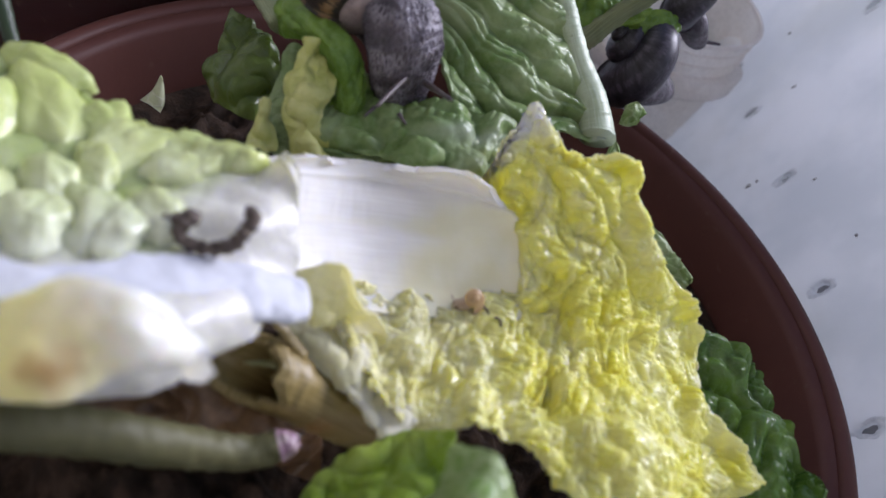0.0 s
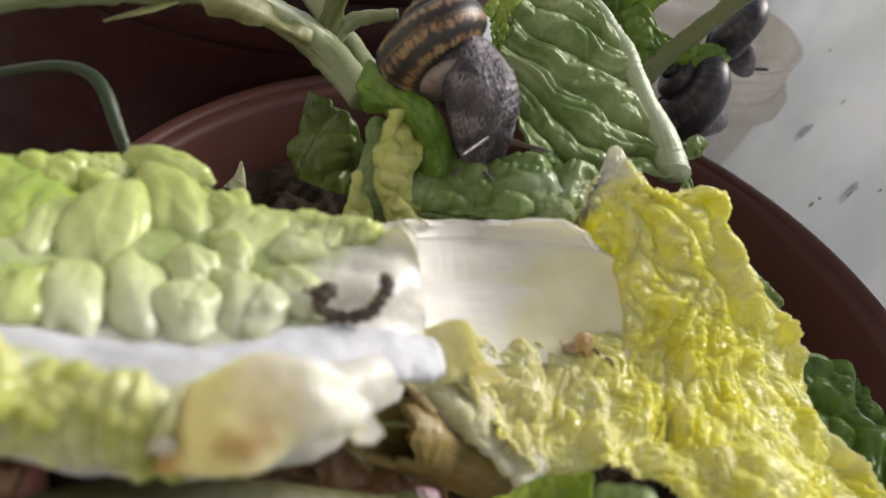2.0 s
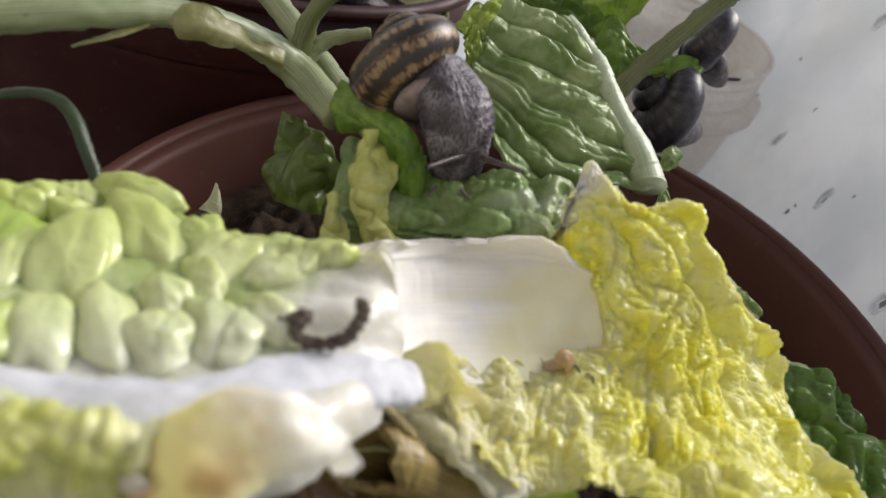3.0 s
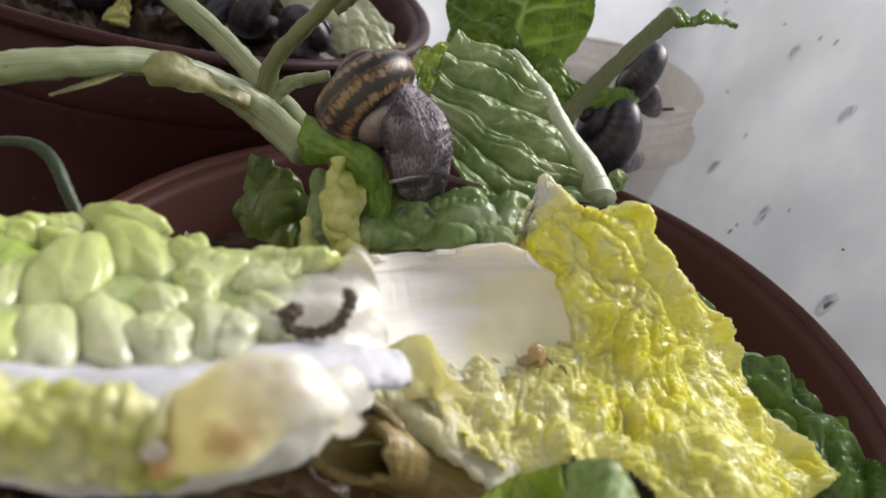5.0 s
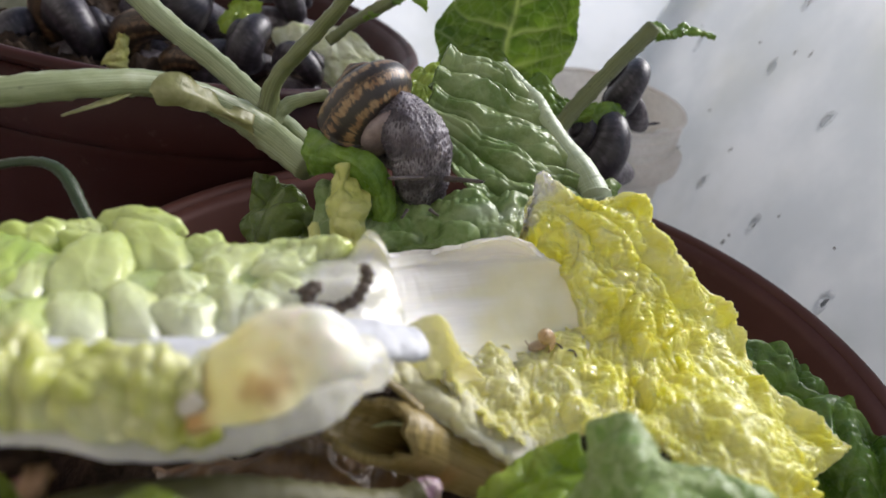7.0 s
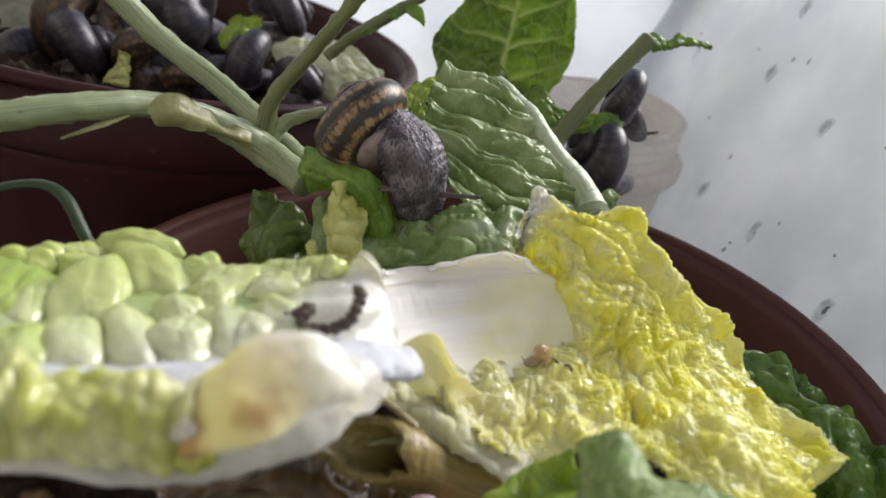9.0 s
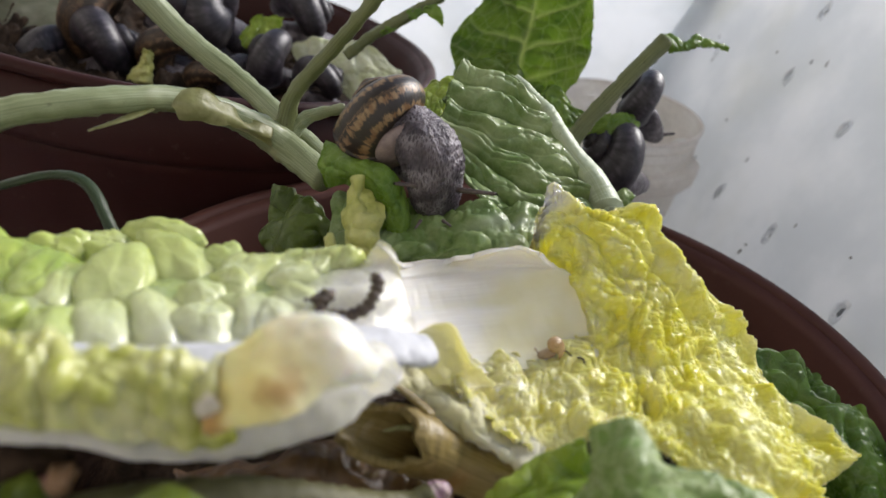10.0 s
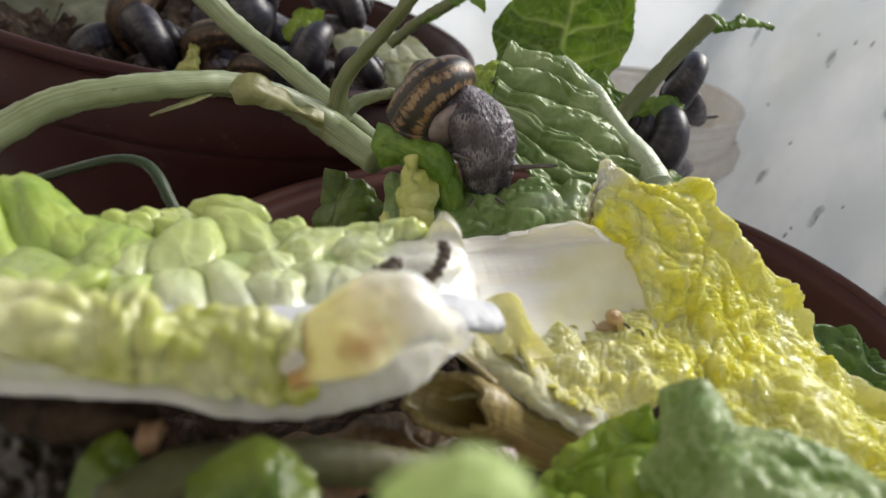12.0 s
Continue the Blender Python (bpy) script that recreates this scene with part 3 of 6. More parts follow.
# the right wall leans outwards: its plane x = 0.134 - 0.154 (y - 0.173) + 0.408 (z - 0.216)
WALL_N = Vector((0.9165, 0.141, -0.374)).normalized()
WALL_ALONG = Vector((-0.152, 0.9884, 0.0)).normalized()
WALL_RISE = WALL_N.cross(WALL_ALONG) if WALL_N.cross(WALL_ALONG).z > 0 else WALL_ALONG.cross(WALL_N)
WALL_BASE = Vector((0.134 + 0.154 * 0.573 - 0.408 * 0.216, -0.40, 0.0))
HOLES = [(0.1469, 0.2313, 0.2696), (0.1362, 0.2182, 0.2383), (0.1441, 0.1577, 0.2351), (0.1152, 0.1983, 0.1796), (0.1255, 0.1466, 0.1852),
         (0.1358, 0.0845, 0.1870), (0.1195, 0.2950, 0.2262), (0.1558, 0.1051, 0.2438), (0.1456, 0.0258, 0.1890)]
wall_holes = []
for h in HOLES:
    d = Vector(h) - WALL_BASE
    wall_holes.append((d.dot(WALL_ALONG), d.dot(WALL_RISE), 0.0040))
box_wall("wall_east", WALL_BASE, WALL_ALONG, WALL_RISE, 0.76, 0.315, wall_holes, "milky white plastic box wall with round vent holes and run marks", -1)
box_wall("wall_north", (-0.5, 0.352, 0.0), (1, 0, 0), (0, 0.05, 1), 0.66, 0.29, [(0.567, 0.242, 0.003)], "milky white plastic back wall of the box, bright with daylight")
box_wall("wall_west", (-0.46, -0.40, 0.0), (0, 1, 0), (-0.15, 0, 1), 0.76, 0.28, [], "milky white plastic side wall of the box")
box_wall("wall_south", (-0.5, -0.40, 0.0), (1, 0, 0), (0, -0.15, 1), 0.75, 0.27, [], "milky white plastic front wall of the box")
verts = [(-0.5, -0.405, -0.002), (0.16, -0.405, -0.002), (0.06, 0.356, -0.002), (-0.5, 0.356, -0.002)]
verts += [(x, y, -0.005) for x, y, z in verts]
tagged(link("floor", verts, [[0, 1, 2, 3], [7, 6, 5, 4], [0, 4, 5, 1], [1, 5, 6, 2], [2, 6, 7, 3], [3, 7, 4, 0]], FROSTED, smooth=False), "milky plastic box floor", "floor", kind="structure")


# ---- pots ----
def flower_pot(name, center, normal, label, material):
    """Wide plastic pot: wall, rolled rim with a band below it, floor."""
    R, H = 0.1302, RIM
    ob = hub(name, (0, 0, 0), label, "flower pot")
    body = [(0.0, 0.004), (0.088, 0.004), (0.0895, 0.008), (0.119, H - 0.030), (0.1215, H - 0.006), (0.1245, H - 0.0018)]
    outer = [(0.1255, H - 0.030), (0.1235, H - 0.034), (0.0925, 0.002), (0.090, 0.0), (0.0, 0.0)]
    verts, faces = lathe(body + [(0.1255, H - 0.003)] + [(0.1245, H - 0.028)] + outer, 128)
    link("body", verts, faces, material, ob)
    a = np.linspace(0, 2 * math.pi, 14, endpoint=False)
    prof = [(R - 0.0026 + 0.0029 * math.cos(t), H - 0.0026 + 0.0026 * math.sin(t)) for t in a] + [(R + 0.0003, H - 0.0026)]
    verts, faces = lathe(prof, 128)
    link("rim", verts, faces, material, ob, "rolled rim of the pot")
    prof = [(0.1247, H - 0.004), (0.1277, H - 0.004), (0.1270, H - 0.026), (0.1262, H - 0.029), (0.1247, H - 0.029)]
    verts, faces = lathe(prof, 128)
    link("band", verts, faces, material, ob)
    tilt = Vector((0, 0, 1)).rotation_difference(Vector(normal).normalized()).to_matrix().to_4x4()
    ob.matrix_world = Matrix.Translation(center) @ tilt @ Matrix.Translation((0, 0, -H))
    return ob


front_pot = flower_pot("flower_pot", (0, 0, RIM), (0, 0, 1), "brown-red plastic flower pot heaped with salad scraps", POT)
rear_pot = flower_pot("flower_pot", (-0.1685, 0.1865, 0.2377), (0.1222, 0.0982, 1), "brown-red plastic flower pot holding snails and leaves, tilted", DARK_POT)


def soil(name, center, top, radius, bulge, label, seed, normal=(0, 0, 1)):
    r, a = np.meshgrid(np.linspace(0, 1, 90), np.linspace(0, 2 * math.pi, 260, endpoint=False), indexing="ij")
    x, y = r * radius * np.cos(a), r * radius * np.sin(a)
    p = np.stack([x, y, 0 * x], -1)
    z = 0.006 * fbm(p, 60, seed, 3) + 0.004 * np.abs(fbm(p, 190, seed + 4, 3))
    for bx, by, w, h in bulge:
        z = z + h * np.exp(-((x - bx) ** 2 + (y - by) ** 2) / w**2)
    z = z * np.clip((1 - r) * 6, 0, 1)
    verts, faces = np.stack([x, y, z], -1).reshape(-1, 3), grid_faces(90, 260, True)
    ob = link(name, verts, faces, SOIL)
    tilt = Vector((0, 0, 1)).rotation_difference(Vector(normal).normalized()).to_matrix().to_4x4()
    ob.matrix_world = Matrix.Translation((center[0], center[1], top)) @ tilt
    return tagged(ob, label, "soil", kind="stuff")


soil("soil", (0, 0), 0.172, 0.118, [(-0.03, -0.06, 0.06, 0.035)], "dark moist crumbly soil in the pot", 3)
soil("soil", (-0.1705, 0.1845), 0.212, 0.112, [], "dark soil in the rear pot", 8, (0.1295, 0.1057, 1))

# ---- yellow cabbage leaf ----
def yellow_bed(u, v, p):
    """1 where the stalk lies on the blade, with a ragged border."""
    n = 0.020 * fbm(p, 160, 71, 3)
    return np.clip((0.218 + 0.200 * v + n - u) / 0.018, 0, 1) * np.clip((0.69 + 2.2 * n - v) / 0.04, 0, 1)


def yellow_rib(u, v):
    tip = np.clip((0.17 - v) / 0.06, 0, 1) * np.clip(1.4 - np.abs(u - 0.30) / 0.05, 0, 1)
    cream = 0.5 * np.clip((0.50 - u) / 0.35, 0, 1) * np.clip((v - 0.55) / 0.15, 0, 1)
    rim = 0.35 * np.clip((0.05 - v) / 0.05, 0, 1) * np.clip((u - 0.3) * 8, 0, 1)
    patch = np.stack([u * 26, v * 13 - u * 8, 0 * u], -1)
    mottle = 0.28 * np.clip(2.2 * fbm(patch, 1.0, 83, 3) - 0.25, 0, 1) * np.clip((0.75 - u) / 0.3, 0.35, 1)
    return np.maximum(np.maximum(np.maximum(tip, cream), rim), mottle)


def yellow_relief(u, v, x, y, p):
    """Long folds towards the tip of the leaf, frills and fine puckers everywhere; flat and sunk under the stalk."""
    w = np.stack([fbm(p, 85, 40 + k, 2) for k in range(3)], -1) * 0.0042
    turn = 0.75 - 0.5 * u
    s, q = x * np.cos(turn) + y * np.sin(turn), y * np.cos(turn) - x * np.sin(turn)
    long = np.stack([s * 0.36, q, 0 * s], -1) + w
    short = np.stack([s * 0.7, q, 0 * s + 0.3], -1) + w
    far = np.clip((u - 0.22) / 0.3, 0.25, 1)
    out = 0.0042 * far * billow(long, 70, 46) + 0.0017 * billow(long, 150, 47) + 0.0012 * billow(short, 270, 48)
    out = out + 0.0009 * billow(p + 0.5 * w, 480, 49) * (0.65 + 0.35 * vnoise(p, 70, 50)) + 0.00032 * billow(p, 950, 51) - 0.0022
    bed = yellow_bed(u, v, p)
    return out * (1 - bed) - 0.0040 * bed


yellow = hub("cabbage_leaf", (0.0010, -0.0611, 0.2369), "bright yellow crinkled cabbage leaf with a broad white stalk", "cabbage leaf")
leaf("blade", [
    [(-0.0367, -0.0299, 0.2477), (-0.0158, -0.0160, 0.2451), (-0.0003, -0.0132, 0.2503), (0.0054, 0.0088, 0.2590), (0.0170, -0.0014, 0.2600), (0.0295, 0.0041, 0.2577), (0.0428, -0.0053, 0.2455), (0.0552, -0.0063, 0.2346), (0.0673, -0.0088, 0.2245), (0.0690, -0.0280, 0.2235), (0.0853, -0.0333, 0.2140)],
    [(-0.0319, -0.0372, 0.2463), (-0.0134, -0.0251, 0.2428), (0.0017, -0.0206, 0.2468), (0.0081, -0.0095, 0.2548), (0.0191, -0.0115, 0.2543), (0.0299, -0.0105, 0.2512), (0.0390, -0.0170, 0.2416), (0.0465, -0.0221, 0.2350), (0.0545, -0.0300, 0.2310), (0.0610, -0.0430, 0.2295), (0.0761, -0.0466, 0.2190)],
    [(-0.0268, -0.0464, 0.2455), (-0.0111, -0.0341, 0.2406), (0.0042, -0.0288, 0.2420), (0.0126, -0.0225, 0.2464), (0.0203, -0.0221, 0.2458), (0.0289, -0.0226, 0.2429), (0.0363, -0.0292, 0.2370), (0.0425, -0.0385, 0.2365), (0.0480, -0.0470, 0.2370), (0.0560, -0.0560, 0.2340), (0.0700, -0.0580, 0.2240)],
    [(-0.0202, -0.0532, 0.2437), (-0.0081, -0.0468, 0.2384), (0.0045, -0.0415, 0.2364), (0.0145, -0.0366, 0.2371), (0.0216, -0.0353, 0.2372), (0.0292, -0.0363, 0.2365), (0.0335, -0.0458, 0.2372), (0.0380, -0.0530, 0.2385), (0.0440, -0.0600, 0.2400), (0.0500, -0.0670, 0.2360), (0.0620, -0.0680, 0.2290)],
    [(-0.0154, -0.0583, 0.2421), (-0.0060, -0.0641, 0.2391), (0.0022, -0.0697, 0.2377), (0.0104, -0.0692, 0.2374), (0.0166, -0.0672, 0.2382), (0.0224, -0.0670, 0.2394), (0.0272, -0.0684, 0.2402), (0.0330, -0.0700, 0.2395), (0.0400, -0.0760, 0.2375), (0.0480, -0.0800, 0.2350), (0.0600, -0.0780, 0.2300)],
], YELLOW, "", nu=560, nv=360, parent=yellow, relief=yellow_relief, ribs=yellow_rib, thick=0.0008, edge=0.0042, seed=4)


def stalk_relief(u, v, x, y, p):
    """Blunt long ribs, fine cross grain on the steep band, faint waves."""
    band = np.exp(-(((v - 0.36) / 0.13) ** 2))
    ribs = 0.0003 * np.sin(2 * math.pi * (3.2 * v + 0.12 * vnoise(p, 60, 2))) + 0.0007 * np.clip((0.24 - v) / 0.03, -1, 0) * np.clip((v - 0.05) / 0.1, 0, 1)
    grain = 0.00005 * vnoise(np.stack([x * 900, y * 120, 0 * x], -1), 1.0, 3) * (0.3 + band) + 0.00004 * vnoise(np.stack([x * 90, y * 700, 0 * x], -1), 1.0, 3)
    lip = 0.0012 * np.exp(-((v / 0.05) ** 2))
    return ribs + grain + lip + 0.0005 * fbm(p, 60, 9, 3)


def stalk_rib(u, v):
    glassy = np.clip((u - 0.50) / 0.35, 0, 1) * np.clip((v - 0.15) * 3, 0.2, 1) + 0.8 * np.clip((v - 0.62) / 0.3, 0, 1) * np.clip(u * 1.6, 0.2, 1) + 0.35 * np.exp(-(((v - 0.53) / 0.05) ** 2))
    return np.clip(1.0 - glassy, 0, 1)


leaf("stalk", [
    [(-0.0382, -0.0335, 0.2491), (-0.0285, -0.0224, 0.2456), (-0.0218, -0.0181, 0.2451), (-0.0132, -0.0169, 0.2458), (-0.0029, -0.0148, 0.2493), (0.0045, -0.0167, 0.2504)],
    [(-0.0355, -0.0340, 0.2480), (-0.0274, -0.0261, 0.2450), (-0.0209, -0.0215, 0.2443), (-0.0115, -0.0188, 0.2455), (-0.0021, -0.0180, 0.2480), (0.0074, -0.0186, 0.2497)],
    [(-0.0319, -0.0418, 0.2475), (-0.0249, -0.0353, 0.2442), (-0.0174, -0.0300, 0.2427), (-0.0083, -0.0265, 0.2432), (0.0019, -0.0238, 0.2455), (0.0136, -0.0204, 0.2486)],
    [(-0.0282, -0.0503, 0.2473), (-0.0215, -0.0435, 0.2436), (-0.0130, -0.0373, 0.2410), (-0.0039, -0.0335, 0.2406), (0.0064, -0.0307, 0.2414), (0.0174, -0.0273, 0.2428)],
    [(-0.0214, -0.0580, 0.2454), (-0.0133, -0.0523, 0.2412), (-0.0056, -0.0478, 0.2382), (0.0034, -0.0431, 0.2368), (0.0123, -0.0389, 0.2370), (0.0210, -0.0347, 0.2381)],
], STALK_WHITE, "broad flat white stalk, snapped at one end", nu=200, nv=140, parent=yellow, relief=stalk_relief, ribs=stalk_rib, thick=0.0012, edge=0.0007, seed=24)
leaf("flap", [
    [(-0.0249, -0.0613, 0.2531), (-0.0206, -0.0582, 0.2555), (-0.0157, -0.0565, 0.2572), (-0.0118, -0.0570, 0.2545)],
    [(-0.0216, -0.0638, 0.2518), (-0.0167, -0.0597, 0.2505), (-0.0123, -0.0560, 0.2482), (-0.0080, -0.0545, 0.2459)],
    [(-0.0175, -0.0623, 0.2445), (-0.0126, -0.0587, 0.2420), (-0.0074, -0.0545, 0.2395), (-0.0031, -0.0517, 0.2385)],
], FLAP, "pale translucent upturned flap", nu=80, nv=60, parent=yellow, relief=lambda u, v, x, y, p: 0.0009 * fbm(p, 130, 27, 3) + 0.0005 * billow(p, 330, 28) * v, thick=0.0005, edge=0.0022, seed=25)
leaf("underside", [
    [(-0.0250, -0.0560, 0.2490), (-0.0190, -0.0535, 0.2450), (-0.0105, -0.0535, 0.2395), (-0.0035, -0.0575, 0.2370), (0.0030, -0.0635, 0.2358), (0.0095, -0.0665, 0.2355)],
    [(-0.0265, -0.0600, 0.2470), (-0.0205, -0.0598, 0.2436), (-0.0125, -0.0613, 0.2394), (-0.0058, -0.0653, 0.2372), (0.0010, -0.0698, 0.2364), (0.0080, -0.0725, 0.2360)],
    [(-0.0250, -0.0615, 0.2435), (-0.0192, -0.0610, 0.2396), (-0.0110, -0.0622, 0.2354), (-0.0045, -0.0658, 0.2336), (0.0018, -0.0700, 0.2336), (0.0085, -0.0730, 0.2332)],
], UNDERSIDE, "grey-white underside of the folded leaf edge", nu=110, nv=60, parent=yellow, relief=lambda u, v, x, y, p: 0.0013 * fbm(p, 130, 37, 3) + 0.0006 * billow(p, 420, 38), thick=0.0008, edge=0.0025, seed=36)

# ---- pale savoy leaf ----
def savoy_rib(u, v):
    channel = np.exp(-(((v - 0.53) / 0.10) ** 2)) * 1.15
    tip = np.clip((u - 0.70 - 0.10 * np.clip(0.25 - v, 0, 1) * 4) / 0.07, 0, 1)
    under = np.clip((v - 0.92) / 0.03, 0, 1)
    near = (0.6 + 0.4 * np.clip((u - 0.45) / 0.1, 0, 1)) * np.clip((v - 0.62) / 0.05, 0, 1)
    under = np.maximum(under, near)
    return np.clip(np.maximum(np.maximum(channel, tip), under), 0, 1)


def savoy_relief(u, v, x, y, p):
    """Rows of soft lobes, longer across the leaf than along it, with smaller ones between; low on the near rim."""
    w1, w2 = 0.30 * fbm(p, 55, 5, 2), 0.30 * fbm(p, 55, 6, 2)
    puff = 0.0022 * lobes(x / 0.0090 + w1, y / 0.0130 + w2, 31, 20.0)
    return puff * (1 - savoy_rib(u, v)) + 0.0004 * fbm(p, 200, 8, 2)


SAVOY_RAILS = [
    [(-0.1346, -0.0575, 0.2597), (-0.1154, -0.0530, 0.2568), (-0.0965, -0.0506, 0.2542), (-0.0786, -0.0404, 0.2547), (-0.0541, -0.0474, 0.2558), (-0.0366, -0.0473, 0.2610), (-0.0294, -0.0484, 0.2667)],
    [(-0.1236, -0.0727, 0.2573), (-0.1043, -0.0670, 0.2562), (-0.0856, -0.0615, 0.2549), (-0.0695, -0.0568, 0.2563), (-0.0498, -0.0624, 0.2598), (-0.0326, -0.0634, 0.2651), (-0.0244, -0.0548, 0.2636)],
    [(-0.1060, -0.0965, 0.2620), (-0.0841, -0.0911, 0.2639), (-0.0679, -0.0876, 0.2633), (-0.0541, -0.0879, 0.2641), (-0.0402, -0.0824, 0.2650), (-0.0271, -0.0699, 0.2619), (-0.0204, -0.0633, 0.2571)],
    [(-0.0975, -0.1118, 0.2775), (-0.0738, -0.1059, 0.2758), (-0.0629, -0.1040, 0.2746), (-0.0501, -0.1018, 0.2720), (-0.0403, -0.0976, 0.2726), (-0.0277, -0.0855, 0.2671), (-0.0193, -0.0697, 0.2580)],
    [(-0.0950, -0.1180, 0.2685), (-0.0712, -0.1119, 0.2657), (-0.0615, -0.1091, 0.2642), (-0.0502, -0.1032, 0.2580), (-0.0360, -0.0972, 0.2576), (-0.0269, -0.0912, 0.2594), (-0.0228, -0.0796, 0.2591)],
]
savoy = hub("savoy_leaf", (-0.0438, -0.1107, 0.2685), "pale green blistered savoy cabbage leaf with white stalk", "cabbage leaf")
leaf("blade", SAVOY_RAILS, SAVOY, "", nu=230, nv=190, parent=savoy, relief=savoy_relief, ribs=savoy_rib, thick=0.0013, edge=0.002, seed=7)
LOBES = [(0.498, 0.0, 7.1, 3.9, 0, 1, 0), (0.411, 0.0, 3.4, 3.6, 0, 1, 0), (0.376, 0.0, 3.1, 3.4, 0, 0, 0), (0.329, 0.03, 4.7, 3.9, 0.2, 1, 0), (0.276, 0.226, 4.3, 5.2, 0.3, 1, 0.05),
         (0.232, 0.216, 5.3, 6.1, 0.3, 2, 0), (0.514, 0.211, 6.1, 6.8, 0, 0, 0.05), (0.401, 0.121, 3.2, 2.4, 0, 0, 0), (0.379, 0.312, 5.1, 8.3, 0.25, 1, 0.15), (0.301, 0.312, 4.2, 5.5, 0.4, 1, 0.1),
         (0.596, 0.126, 3.9, 4.0, 0.4, 0, 0.05), (0.646, 0.161, 4.7, 5.5, 0.5, 1, 0.15), (0.68, 0.025, 3.5, 3.7, 0.5, 0, 0.1), (0.611, 0.291, 4.2, 3.7, 0.3, 1, 0.3), (0.727, 0.0, 3.4, 3.1, 0.5, 0, 0.1),
         (0.765, 0.075, 3.6, 3.7, 0.5, 1, 0.2), (0.796, 0.0, 3.1, 3.1, 0.5, 0, 0.1), (0.831, 0.0, 2.0, 2.2, 0.3, 0, 0.1), (0.721, 0.151, 3.9, 4.0, 0.5, 1, 0.35), (0.442, 0.417, 4.5, 5.8, 0.1, 1, 0.4),
         (0.549, 0.357, 4.1, 4.0, 0, 0, 0.4), (0.539, 0.432, 4.2, 4.2, 0, 1, 0.5), (0.621, 0.387, 3.6, 4.6, 0.1, 0, 0.5), (0.665, 0.392, 3.1, 4.3, 0.1, 0, 0.55), (0.712, 0.347, 3.4, 3.2, 0.2, 0, 0.6),
         (0.332, 0.447, 4.2, 4.9, 0.2, 1, 0.35), (0.26, 0.462, 4.0, 4.5, 0.3, 1, 0.3), (0.176, 0.161, 6.6, 9.6, 0.1, 1, 0), (0.085, 0.196, 6.0, 10.8, 0.1, 2, 0), (0.273, 0.286, 5.1, 6.8, 0.6, 1, 0.05),
         (0.169, 0.437, 5.2, 3.4, 0.5, 1, 0.15), (0.088, 0.447, 5.1, 3.7, 0.3, 1, 0.15)]
for along, verts, faces, rib in puffs(SAVOY_RAILS, LOBES, 100, 0.0046, 0.20):
    link("lobe", verts, faces, SAVOY_GREEN if along < 0.29 else SAVOY_LOBE, savoy, rib=rib)
surface = spline(np.stack([spline(row, 30) for row in np.asarray(SAVOY_RAILS)]), 101)
RIM_RAILS = [surface[k, :19] + np.array([0, -0.0004, 0.0016]) for k in (63, 72, 81, 90, 97)]


def rim_relief(u, v, x, y, p):
    """Soft irregular lobes that thin out towards both margins."""
    w1, w2 = 0.45 * fbm(p, 70, 15, 2), 0.45 * fbm(p, 70, 16, 2)
    puff = 0.0030 * lobes(x / 0.0085 + w1, y / 0.0068 + w2, 71, 13.0) + 0.0017 * lobes(x / 0.0036 - w2, y / 0.0032 + w1, 73, 13.0)
    return puff * np.clip(np.minimum(v, 1 - v) * 7, 0, 1) - 0.0014


leaf("curled_rim", RIM_RAILS, SAVOY_RIM, "soft yellowish lobes along the curled rim", nu=150, nv=70, parent=savoy, relief=rim_relief, ribs=lambda u, v: np.clip((v - 0.9) * 6, 0, 0.6), thick=0.0010, edge=0.002, seed=43)


def bud_material():
    """Cream flesh, yellower and bruised brown towards one end."""
    g = Graph("bud")
    along = g.node("ShaderNodeSeparateXYZ", Vector=g.coord.outputs["UV"]).outputs["X"]
    end = g.ramp(g.math("ADD", along, g.math("MULTIPLY", g.math("SUBTRACT", g.noise(120, 3), 0.5), 0.3)), 0.24, 0.42, 1.0, 0.0)
    color = g.mix(g.ramp(g.noise(90, 3), 0.35, 0.7), (0.88, 0.855, 0.75), (0.84, 0.80, 0.66))
    color = g.mix(end, color, (0.80, 0.75, 0.32))
    spot = g.tree.nodes.new("ShaderNodeVectorMath")
    spot.operation = "DISTANCE"
    g.put(spot.inputs[0], g.coord.outputs["Object"])
    spot.inputs[1].default_value = Vector((-0.0352, -0.1030, 0.2755)) - savoy.location
    ragged = g.math("ADD", spot.outputs["Value"], g.math("MULTIPLY", g.math("SUBTRACT", g.noise(260, 4), 0.5), 0.006))
    color = g.mix(g.ramp(ragged, 0.004, 0.010, 0.7, 0.0), color, (0.78, 0.70, 0.28))
    edge = g.ramp(g.math("ADD", along, g.math("MULTIPLY", g.math("SUBTRACT", g.noise(200, 4), 0.5), 0.12)), 0.06, 0.15, 0.85, 0.0)
    bruise = g.math("MAXIMUM", edge, g.ramp(ragged, 0.0006, 0.0040, 0.72, 0.0))
    color = g.mix(bruise, color, (0.44, 0.22, 0.05))
    return g.done(color, 0.4, g.bump(g.noise(500, 3), 0.15, 0.0004), 0.0, Subsurface_Weight=0.6, Subsurface_Radius=(1.0, 0.85, 0.4), Subsurface_Scale=0.003)


